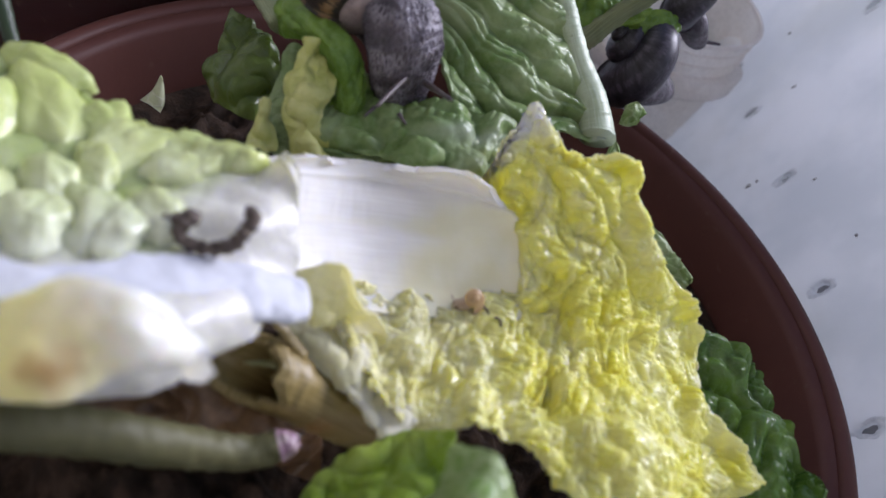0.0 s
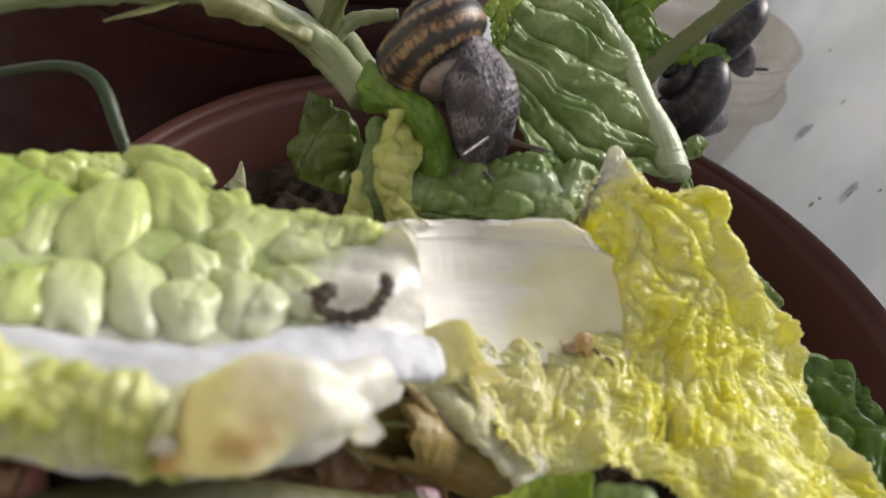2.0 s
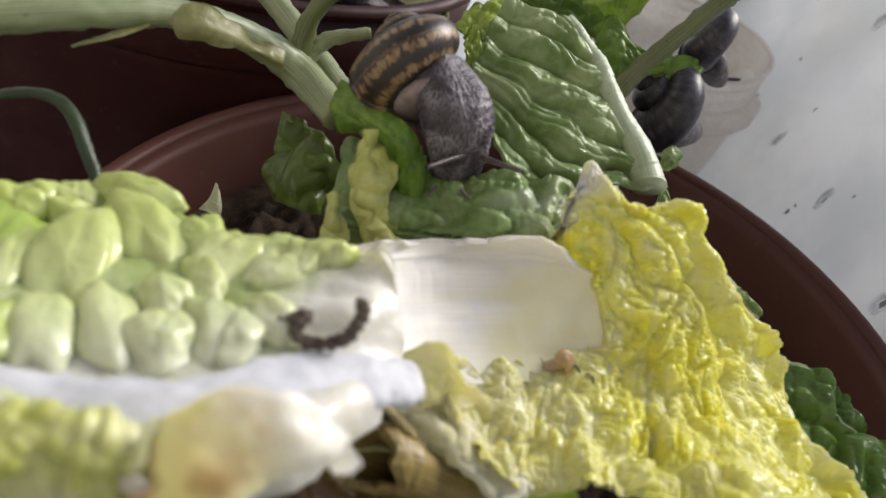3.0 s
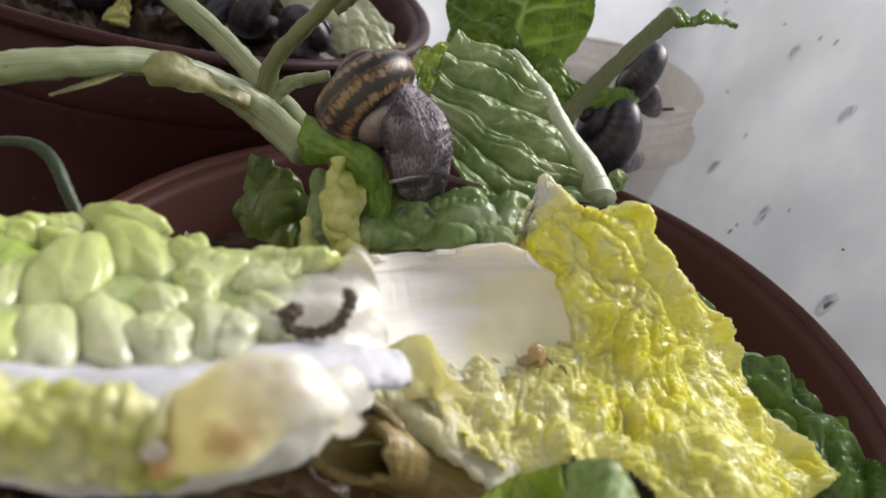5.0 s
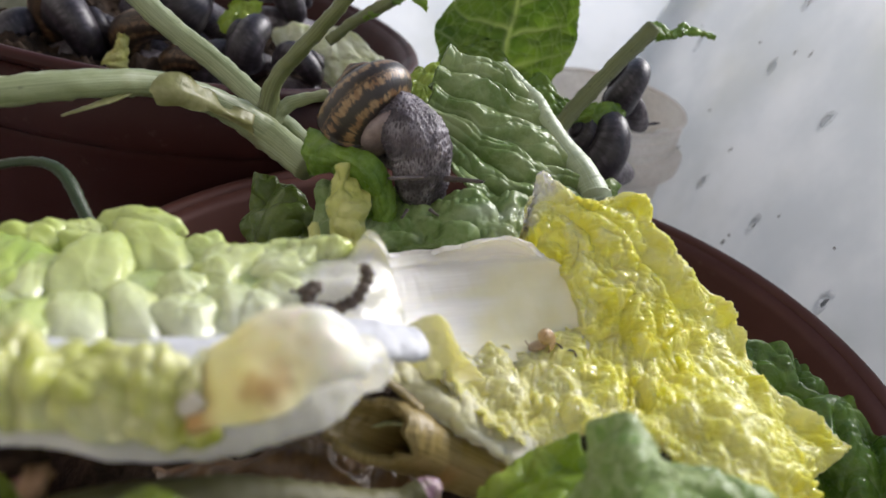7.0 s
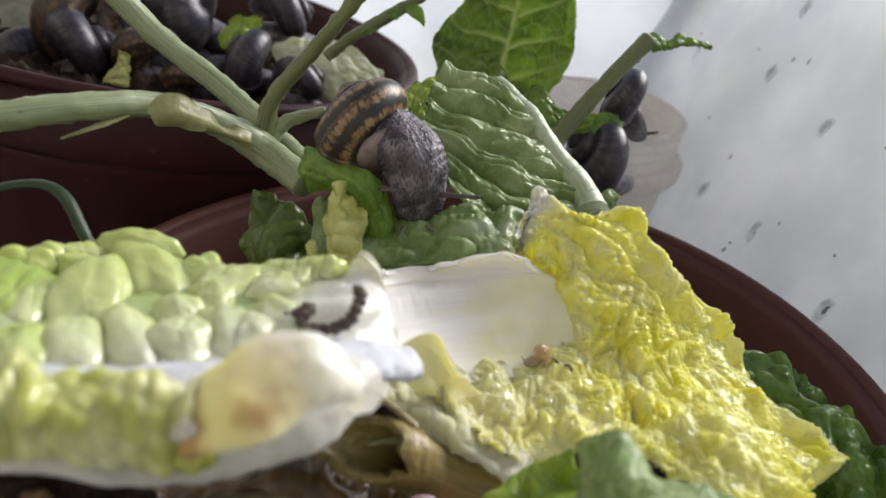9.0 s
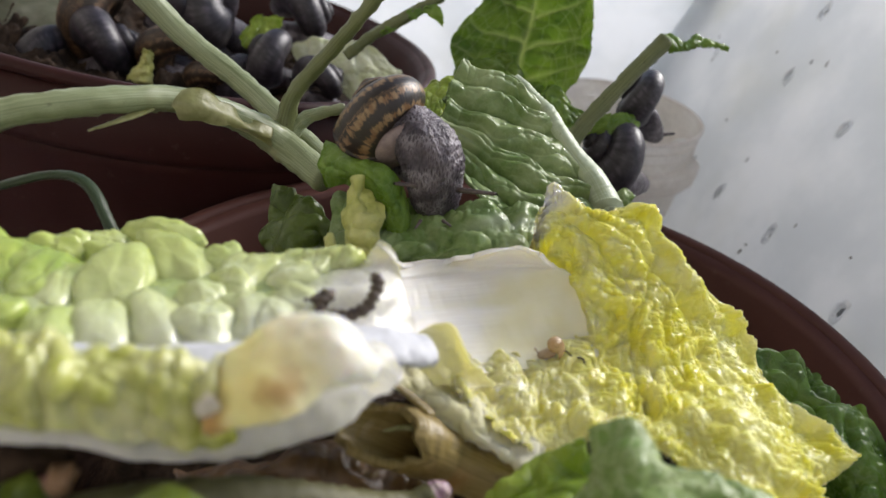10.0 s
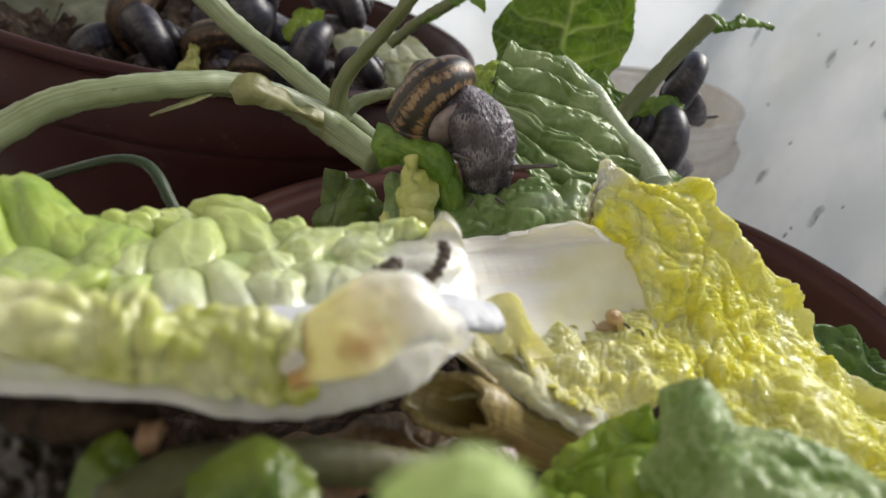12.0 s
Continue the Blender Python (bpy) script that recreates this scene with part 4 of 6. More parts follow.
BUD = bud_material()
leaf("bud", [
    [(-0.0489, -0.0979, 0.2717), (-0.0435, -0.0956, 0.2768), (-0.0381, -0.0939, 0.2809), (-0.0330, -0.0931, 0.2824), (-0.0285, -0.0917, 0.2799), (-0.0227, -0.0904, 0.2723)],
    [(-0.0473, -0.1021, 0.2712), (-0.0403, -0.1001, 0.2752), (-0.0350, -0.0989, 0.2783), (-0.0305, -0.0974, 0.2791), (-0.0262, -0.0954, 0.2766), (-0.0229, -0.0926, 0.2715)],
    [(-0.0451, -0.1067, 0.2693), (-0.0377, -0.1055, 0.2708), (-0.0329, -0.1042, 0.2723), (-0.0289, -0.1012, 0.2736), (-0.0254, -0.0970, 0.2729), (-0.0234, -0.0928, 0.2701)],
], BUD, "cream folded base of the leaf with brown bruises", nu=70, nv=40, parent=savoy, relief=lambda u, v, x, y, p: 0.0012 * fbm(p, 130, 6, 3) + 0.0022 * np.exp(-(((u - 0.24) / 0.14) ** 2 + ((v - 0.62) / 0.3) ** 2)), thick=0.0030, edge=0.0012, seed=31)

CREAM = plain_material("cream_fold", (0.78, 0.71, 0.58), (0.86, 0.82, 0.72), 0.4, 160, 600, 0.15, 0.2)
verts, faces = blob((-0.0450, -0.1031, 0.2698), [(0.0018, 0.0003, -0.0004), (-0.0002, 0.0009, 0.0005), (0.0009, -0.0024, 0.0046)], 14, 0.3)
link("fold", verts, faces, CREAM, savoy, "small cream fold beside the bruised base")
SCAR = plain_material("bruise", (0.28, 0.14, 0.05), (0.50, 0.33, 0.15), 0.45, 300, 900, 0.2, 0.1)
verts, faces = blob((-0.0482, -0.1007, 0.2677), [(0.0022, 0.0003, -0.0002), (-0.0002, 0.0010, 0.0005), (0.0006, -0.0022, 0.0044)], 15, 0.3)
link("scar", verts, faces, SCAR, savoy, "brown bruised crease beside the bruised base")
verts, faces, uvs = tube([(-0.0922, -0.1014, 0.2665), (-0.0674, -0.0969, 0.2672), (-0.0465, -0.0915, 0.2675), (-0.0333, -0.0793, 0.2640), (-0.0246, -0.0719, 0.2604), (-0.0181, -0.0673, 0.2571)], [0.0045, 0.0048, 0.0052, 0.0054, 0.0050, 0.0042], 40, 0.0009, 6, 0.48)
link("stalk", verts, faces, RIB_WHITE, savoy, "bluish white ridged stalk, snapped off", uvs=uvs)

# ---- stems ----
def stem(name, points, radii, material, label, segments=18, rough=0.0004, flat=1.0, parent=None, category="stem"):
    verts, faces, uvs = tube(points, radii, segments, rough, 3, flat)
    if parent is not None:
        return link(name, verts, faces, material, parent, label, uvs=uvs)
    return tagged(link(name, verts, faces, material, None, "", verts[verts[:, 2].argmin()], uvs), label, category)


plant = hub("forked_stem", (-0.0576, 0.0178, 0.2460), "thick pale green forked plant stem with torn skin", "plant stem")
stem("main_stem", [(-0.1397, -0.0344, 0.2595), (-0.1263, -0.0203, 0.2668), (-0.1084, -0.0071, 0.2687), (-0.0940, 0.0099, 0.2653), (-0.0816, 0.0235, 0.2563), (-0.0694, 0.0279, 0.2476), (-0.0557, 0.0172, 0.2448)], [0.0038, 0.0036, 0.0034, 0.0034, 0.0040, 0.0048, 0.0040], STEM, "", parent=plant)
stem("branch", [(-0.0549, 0.0245, 0.2452), (-0.0688, 0.0391, 0.2468), (-0.0924, 0.0571, 0.2544), (-0.1149, 0.0634, 0.2658), (-0.1329, 0.0648, 0.2825)], [0.0032, 0.0034, 0.0035, 0.0037, 0.0042], STEM, "", parent=plant)
stem("side_shoot", [(-0.0721, 0.0313, 0.2494), (-0.0695, 0.0343, 0.2621), (-0.0592, 0.0363, 0.2767), (-0.0479, 0.0368, 0.2926), (-0.0368, 0.0365, 0.3090)], [0.0034, 0.0024, 0.0021, 0.0021, 0.0021], GREEN_STEM, "", parent=plant)
stem("small_shoot", [(-0.0700, 0.0330, 0.2504), (-0.0659, 0.0369, 0.2546), (-0.0557, 0.0412, 0.2576)], [0.0026, 0.0020, 0.0015], STEM, "", parent=plant)
stem("torn_strip", [(-0.0967, 0.0089, 0.2657), (-0.1009, -0.0024, 0.2645), (-0.1086, -0.0104, 0.2623)], [0.0022, 0.0015, 0.0004], HUSK, "", 10, 0.0002, 0.35, parent=plant)
leaf("torn_skin", [
    [(-0.0982, 0.0091, 0.2670), (-0.0885, 0.0119, 0.2684), (-0.0806, 0.0205, 0.2610), (-0.0726, 0.0267, 0.2535)],
    [(-0.0946, 0.0038, 0.2659), (-0.0858, 0.0082, 0.2651), (-0.0795, 0.0169, 0.2580), (-0.0714, 0.0228, 0.2518)],
    [(-0.0928, 0.0064, 0.2624), (-0.0847, 0.0090, 0.2595), (-0.0798, 0.0178, 0.2545), (-0.0715, 0.0234, 0.2479)],
], HUSK, "dry torn brownish skin", nu=40, nv=20, parent=plant, relief=crepe(0.0005, 0.006, 2), thick=0.0004, edge=0.003)
stem("thin_stem", [(-0.1470, -0.0299, 0.2422), (-0.1279, -0.0227, 0.2493), (-0.1152, -0.0170, 0.2525), (-0.1061, -0.0182, 0.2520), (-0.0979, -0.0251, 0.2461), (-0.0925, -0.0302, 0.2414)], [0.0018, 0.0017, 0.0016, 0.0017, 0.0016, 0.0012], DARK_STEM, "thin dark green drooping stalk", 12, 0.0002, 0.6)
def hollow(points, radii, wall, fray, seed, face, slant):
    """A hollow stem cut aslant at its first end, further back on the side that looks along face, with a ragged edge."""
    n, m = 70, 28
    outer, _, uv = tube(points, radii, m, 0.0004, seed, n=n, caps=False)
    inner, _, _ = tube(points, [r * (1 - wall) for r in radii], m, 0.0003, seed + 1, n=n, caps=False)
    c = spline(points, n)
    d = unit(c[0] - c[3])
    a = np.linspace(0, 2 * math.pi, m, endpoint=False)
    reach = fray * (0.5 * np.sin(a * 2 + seed) + 0.5 * vnoise(np.stack([np.cos(a), np.sin(a), 0 * a], -1), 4, seed))
    side = np.clip(unit(outer[:m] - c[0]) @ unit(np.array(face)), -1, 1)
    reach = reach - slant * np.clip(0.5 + 0.75 * side, 0, 1)
    for g in (outer, inner):
        for k in range(40):
            g[k * m:(k + 1) * m] += d * (reach * (1 - k / 40))[:, None]
    verts = np.r_[outer, inner]
    faces = np.concatenate([grid_faces(n, m, True), grid_faces(n, m, True, n * m)[:, ::-1]])
    i = np.arange(m)
    j = (i + 1) % m
    faces = np.concatenate([faces, np.stack([i, i + n * m, j + n * m, j], -1)])
    return verts, faces, np.r_[uv, uv]


cut = hub("cut_stem", (-0.0108, -0.0645, 0.2276), "olive brown cut hollow stem with frayed end", "plant stem")
verts, faces, uvs = hollow([(-0.0288, -0.0713, 0.2403), (-0.0228, -0.0694, 0.2373), (-0.0134, -0.0660, 0.2310), (-0.0019, -0.0615, 0.2224), (0.0109, -0.0562, 0.2134)], [0.0062, 0.0062, 0.0060, 0.0056, 0.005], 0.28, 0.0026, 4, (-0.10, -0.62, 0.78), 0.0105)
link("tube", verts, faces, BROWN_STEM, cut, uvs=uvs)
stem("fibre", [(-0.0182, -0.0672, 0.2381), (-0.0208, -0.0686, 0.2389), (-0.0242, -0.0698, 0.2385)], [0.0010, 0.0007, 0.0003], HUSK, "", 8, 0.0002, 0.6, parent=cut)
stem("strip", [(-0.0153, -0.0645, 0.2396), (-0.0198, -0.0641, 0.2429), (-0.0249, -0.0631, 0.2458)], [0.0012, 0.0011, 0.0005], BROWN_STEM, "loose dry strip", 8, 0.0002, 0.5, parent=cut)
purple = hub("purple_stem", (-0.0361, -0.0806, 0.2223), "grey green leaf stalk with purple tip", "plant stem")
stem("stalk", [(-0.0659, -0.1186, 0.2550), (-0.0605, -0.1089, 0.2519), (-0.0522, -0.1016, 0.2482), (-0.0419, -0.0950, 0.2438), (-0.0320, -0.0895, 0.2387), (-0.0237, -0.0847, 0.2341), (-0.0168, -0.0809, 0.2320), (-0.0130, -0.0785, 0.2328)], [0.0030, 0.0035, 0.0037, 0.0037, 0.0036, 0.0033, 0.0029, 0.0025], OLIVE_STEM, "", parent=purple)
stem("purple_tip", [(-0.0131, -0.0785, 0.2328), (-0.0117, -0.0774, 0.2332), (-0.0105, -0.0762, 0.2337)], [0.0025, 0.0022, 0.0012], PURPLE, "purple end with a yellow scar", 18, 0.0004, parent=purple)

# ---- romaine head behind ----
RIPPLE = np.array((0.150, 0.884, 0.443))


def romaine_relief(u, v, x, y, p):
    """Slanting ripples, rounded on top, that flatten towards the rib; a few dents."""
    phase = p @ RIPPLE / 0.0088 + 0.60 * vnoise(p, 45, 6) + 0.25 * vnoise(p, 120, 7)
    ridge = np.abs(np.sin(math.pi * phase)) ** 0.65 - 0.6
    small = np.abs(np.sin(math.pi * (2.3 * phase + 1.5 * vnoise(p, 90, 12)))) ** 0.8 - 0.6
    blade = np.clip((0.86 - v) * 5, 0, 1)
    return blade * (0.0050 * ridge * (0.8 + 0.5 * vnoise(p, 60, 8)) + 0.0009 * small + 0.0014 * fbm(p, 95, 14, 3) + 0.0006 * billow(p, 260, 15) + 0.0002 * billow(p, 600, 16))


leaf("lettuce_leaf", [
    [(-0.0243, 0.0513, 0.2738), (-0.0276, 0.0379, 0.2681), (-0.0274, 0.0263, 0.2621), (-0.0191, 0.0159, 0.2542), (-0.0095, 0.0054, 0.2454)],
    [(-0.0180, 0.0509, 0.2722), (-0.0187, 0.0359, 0.2649), (-0.0154, 0.0243, 0.2579), (-0.0076, 0.0157, 0.2509), (-0.0008, 0.0073, 0.2440)],
    [(-0.0120, 0.0537, 0.2721), (-0.0071, 0.0412, 0.2647), (-0.0008, 0.0307, 0.2574), (0.0052, 0.0228, 0.2513), (0.0101, 0.0149, 0.2453)],
    [(-0.0081, 0.0559, 0.2723), (0.0033, 0.0449, 0.2640), (0.0115, 0.0361, 0.2570), (0.0187, 0.0285, 0.2506), (0.0235, 0.0219, 0.2455)],
    [(-0.0055, 0.0576, 0.2726), (0.0057, 0.0485, 0.2652), (0.0149, 0.0399, 0.2581), (0.0230, 0.0322, 0.2514), (0.0281, 0.0247, 0.2458)],
], LETTUCE, "glossy green romaine lettuce leaf with pale rib", "lettuce leaf", 240, 180, midrib=(0.90, 0.0018, 0.0052), relief=romaine_relief, ribs=lambda u, v: np.clip((v - 0.78) / 0.06, 0, 1), thick=0.0010, edge=0.003, seed=5)
leaf("lettuce_leaf", [
    [(-0.0714, 0.0270, 0.2346), (-0.0742, 0.0204, 0.2296), (-0.0742, 0.0138, 0.2245), (-0.0706, 0.0072, 0.2173)],
    [(-0.0671, 0.0237, 0.2367), (-0.0648, 0.0152, 0.2341), (-0.0628, 0.0080, 0.2299), (-0.0607, 0.0010, 0.2221)],
    [(-0.0640, 0.0253, 0.2353), (-0.0547, 0.0189, 0.2340), (-0.0511, 0.0127, 0.2294), (-0.0491, 0.0039, 0.2225)],
], DARK_LETTUCE, "dark olive wilted lettuce leaf hanging inside the pot", "lettuce leaf", 120, 100, relief=lambda u, v, x, y, p: 0.0032 * billow(p, 85, 41) + 0.0011 * billow(p, 230, 42) - 0.002, edge=0.004, seed=2)
leaf("lettuce_leaf", [
    [(-0.0462, 0.0018, 0.2547), (-0.0466, -0.0034, 0.2492), (-0.0446, -0.0085, 0.2437), (-0.0411, -0.0134, 0.2386), (-0.0386, -0.0175, 0.2351)],
    [(-0.0442, -0.0001, 0.2585), (-0.0421, -0.0054, 0.2522), (-0.0401, -0.0104, 0.2468), (-0.0367, -0.0144, 0.2428), (-0.0340, -0.0192, 0.2385)],
    [(-0.0423, 0.0030, 0.2554), (-0.0363, 0.0004, 0.2520), (-0.0356, -0.0050, 0.2462), (-0.0345, -0.0097, 0.2417), (-0.0290, -0.0143, 0.2372)],
], HEART, "pale yellow crinkled lettuce heart leaf", "lettuce leaf", 130, 80, relief=lambda u, v, x, y, p: 0.0020 * billow(p, 120, 43) + 0.0010 * billow(p, 270, 44) + 0.0003 * fbm(p, 600, 45, 2) - 0.0015, edge=0.0025, seed=3)
leaf("lettuce_leaf", [
    [(-0.0494, -0.0103, 0.2428), (-0.0494, -0.0144, 0.2396), (-0.0482, -0.0192, 0.2354)],
    [(-0.0479, -0.0116, 0.2456), (-0.0465, -0.0158, 0.2418), (-0.0446, -0.0208, 0.2373)],
    [(-0.0465, -0.0095, 0.2429), (-0.0445, -0.0127, 0.2402), (-0.0419, -0.0173, 0.2359)],
], HEART, "small folded olive yellow lettuce heart leaf", "lettuce leaf", 70, 50, relief=lambda u, v, x, y, p: 0.0016 * billow(p, 130, 46) + 0.0006 * billow(p, 300, 47) - 0.001, edge=0.0018, seed=4)
leaf("lettuce_leaf", [
    [(-0.0553, 0.0121, 0.2596), (-0.0457, 0.0061, 0.2609), (-0.0358, 0.0011, 0.2600), (-0.0297, 0.0002, 0.2524), (-0.0273, -0.0031, 0.2410)],
    [(-0.0562, 0.0068, 0.2547), (-0.0459, 0.0006, 0.2576), (-0.0360, -0.0041, 0.2551), (-0.0321, -0.0048, 0.2462), (-0.0304, -0.0059, 0.2385)],
    [(-0.0543, 0.0070, 0.2473), (-0.0474, 0.0027, 0.2514), (-0.0388, -0.0013, 0.2482), (-0.0364, -0.0032, 0.2411), (-0.0339, -0.0052, 0.2339)],
], GREEN, "folded green lettuce leaf under the snail", "lettuce leaf", 70, 36, relief=crumple(0.001, 0.0005, 0.009, 45), edge=0.0015, seed=6)
leaf("lettuce_leaf", [
    [(-0.0390, 0.0697, 0.2537), (-0.0336, 0.0786, 0.2566), (-0.0225, 0.0851, 0.2593)],
    [(-0.0328, 0.0602, 0.2513), (-0.0280, 0.0655, 0.2540), (-0.0211, 0.0696, 0.2567)],
    [(-0.0278, 0.0464, 0.2379), (-0.0226, 0.0479, 0.2401), (-0.0157, 0.0495, 0.2426)],
], FRESH, "curled yellow-green lettuce leaf behind the snail", "lettuce leaf", 50, 50, relief=crumple(0.002, 0.001, 0.009, 47), edge=0.003, seed=8)

leaf("lettuce_leaf", [
    [(-0.0510, 0.0100, 0.2440), (-0.0395, 0.0090, 0.2490), (-0.0276, 0.0085, 0.2490), (-0.0148, 0.0050, 0.2500), (-0.0018, 0.0090, 0.2500), (0.0080, 0.0120, 0.2490)],
    [(-0.0520, -0.0072, 0.2352), (-0.0379, -0.0122, 0.2417), (-0.0264, -0.0126, 0.2446), (-0.0139, -0.0134, 0.2485), (-0.0027, -0.0093, 0.2491), (0.0072, -0.0022, 0.2468)],
    [(-0.0506, -0.0117, 0.2276), (-0.0366, -0.0163, 0.2350), (-0.0252, -0.0164, 0.2382), (-0.0127, -0.0156, 0.2409), (-0.0013, -0.0116, 0.2414), (0.0086, -0.0043, 0.2395)],
], LETTUCE, "green lettuce leaf folded low against the cabbage stalk", "lettuce leaf", 170, 80, relief=lambda u, v, x, y, p: 0.0034 * (billow(p, 85, 49) - 0.5) + 0.0016 * billow(p, 200, 50) + 0.0006 * billow(p, 480, 51) - 0.0035 * v - 0.001, edge=0.002, ribs=lambda u, v: 0.7 * np.exp(-(((v - 0.42 + 0.25 * u) / 0.05) ** 2)) * np.clip((u - 0.55) * 5, 0, 1), seed=37)

# ---- green leaves round the rim ----
leaf("lettuce_leaf", [
    [(0.0664, 0.0060, 0.2135), (0.0760, 0.0076, 0.2157), (0.0875, 0.0061, 0.2147), (0.0930, 0.0002, 0.2134), (0.0994, -0.0144, 0.2133), (0.1082, -0.0272, 0.2168)],
    [(0.0667, -0.0127, 0.2096), (0.0770, -0.0147, 0.2097), (0.0831, -0.0187, 0.2106), (0.0898, -0.0255, 0.2107), (0.0969, -0.0335, 0.2107), (0.1057, -0.0403, 0.2125)],
    [(0.0697, -0.0247, 0.2011), (0.0799, -0.0275, 0.2001), (0.0849, -0.0334, 0.2016), (0.0910, -0.0399, 0.2022), (0.0979, -0.0461, 0.2033), (0.1052, -0.0514, 0.2058)],
], RIM_GREEN, "dark green blistered leaf with a blackened tip", "lettuce leaf", 170, 130, relief=lambda u, v, x, y, p: 0.0050 * billow(p, 75, 51) + 0.0022 * billow(p, 170, 52) + 0.0007 * billow(p, 400, 53) - 0.003, edge=0.004, seed=9)
leaf("lettuce_leaf", [
    [(0.0320, 0.0410, 0.2386), (0.0448, 0.0306, 0.2310), (0.0573, 0.0219, 0.2268), (0.0654, 0.0151, 0.2249)],
    [(0.0314, 0.0326, 0.2324), (0.0435, 0.0233, 0.2261), (0.0544, 0.0162, 0.2222), (0.0648, 0.0128, 0.2232)],
    [(0.0294, 0.0248, 0.2255), (0.0414, 0.0174, 0.2198), (0.0522, 0.0121, 0.2164), (0.0637, 0.0119, 0.2201)],
], PALE, "pale green leaf behind the yellow leaf", "lettuce leaf", 50, 30, relief=crumple(0.0015, 0.0007, 0.007, 53), edge=0.002, seed=10)
leaf("lettuce_leaf", [
    [(-0.0085, -0.0858, 0.2296), (-0.0009, -0.0738, 0.2341), (0.0071, -0.0674, 0.2389), (0.0150, -0.0685, 0.2440)],
    [(-0.0070, -0.0944, 0.2345), (0.0025, -0.0868, 0.2364), (0.0098, -0.0826, 0.2405), (0.0148, -0.0824, 0.2442)],
    [(-0.0058, -0.1050, 0.2401), (0.0030, -0.1022, 0.2399), (0.0090, -0.1014, 0.2444), (0.0129, -0.0996, 0.2470)],
], FRESH, "bright yellow-green lettuce leaf over the rim", "lettuce leaf", 120, 110, relief=lambda u, v, x, y, p: 0.0022 * billow(p, 110, 55) + 0.0008 * billow(p, 300, 56) - 0.001, edge=0.002, seed=11)
leaf("lettuce_leaf", [
    [(0.0136, -0.0886, 0.2381), (0.0143, -0.0804, 0.2514), (0.0163, -0.0810, 0.2610), (0.0252, -0.0848, 0.2566), (0.0381, -0.0883, 0.2551), (0.0499, -0.0909, 0.2533)],
    [(0.0127, -0.0969, 0.2437), (0.0140, -0.0935, 0.2530), (0.0160, -0.0962, 0.2599), (0.0232, -0.0989, 0.2585), (0.0339, -0.1007, 0.2583), (0.0451, -0.1024, 0.2582)],
    [(0.0121, -0.1071, 0.2462), (0.0141, -0.1061, 0.2516), (0.0167, -0.1097, 0.2569), (0.0212, -0.1126, 0.2594), (0.0298, -0.1136, 0.2607), (0.0401, -0.1147, 0.2616)],
], PALE, "pale green folded lettuce leaf over the rim", "lettuce leaf", 170, 120, relief=lambda u, v, x, y, p: 0.0028 * billow(p, 90, 57) + 0.0011 * billow(p, 240, 58) + 0.0003 * billow(p, 600, 59) - 0.0015, edge=0.0022, seed=12)
leaf("lettuce_leaf", [
    [(0.0107, -0.0810, 0.2488), (0.0131, -0.0801, 0.2549), (0.0155, -0.0821, 0.2609), (0.0181, -0.0832, 0.2609)],
    [(0.0118, -0.0861, 0.2490), (0.0138, -0.0867, 0.2556), (0.0155, -0.0875, 0.2604), (0.0179, -0.0877, 0.2605)],
    [(0.0131, -0.0914, 0.2478), (0.0150, -0.0930, 0.2528), (0.0164, -0.0937, 0.2565), (0.0184, -0.0935, 0.2567)],
], GREEN, "dark green leaf fold lying against a paler leaf", "lettuce leaf", 40, 36, relief=crepe(0.0010, 0.009, 93), edge=0.001, seed=41)
leaf("lettuce_leaf", [
    [(-0.0273, -0.1458, 0.2985), (-0.0240, -0.1453, 0.3017), (-0.0196, -0.1450, 0.3041), (-0.0154, -0.1449, 0.3013)],
    [(-0.0265, -0.1490, 0.2983), (-0.0230, -0.1486, 0.3010), (-0.0192, -0.1483, 0.3025), (-0.0148, -0.1478, 0.3003)],
    [(-0.0260, -0.1514, 0.2969), (-0.0224, -0.1514, 0.2990), (-0.0186, -0.1514, 0.2999), (-0.0142, -0.1502, 0.2989)],
], LIGHT_GREEN, "light green leaf edge rising from the heap", "lettuce leaf", 40, 30, relief=crumple(0.0008, 0.0004, 0.008, 59), edge=0.001, seed=13)
leaf("lettuce_leaf", [
    [(-0.0565, -0.1140, 0.2580), (-0.0485, -0.1116, 0.2648), (-0.0439, -0.1119, 0.2639), (-0.0393, -0.1118, 0.2596)],
    [(-0.0546, -0.1202, 0.2591), (-0.0467, -0.1191, 0.2638), (-0.0417, -0.1189, 0.2637), (-0.0369, -0.1180, 0.2607)],
    [(-0.0538, -0.1257, 0.2576), (-0.0444, -0.1259, 0.2602), (-0.0391, -0.1252, 0.2607), (-0.0348, -0.1234, 0.2594)],
], DARK_GREEN, "mid green pointed leaf among the scraps", "lettuce leaf", 40, 30, relief=crumple(0.0008, 0.0004, 0.008, 61), edge=0.001, seed=14)

# ---- plants and tub at the back ----
chard = hub("chard_plant", (0.0102, 0.1079, 0.2319), "green veined chard leaf standing behind the lettuce", "leaf")


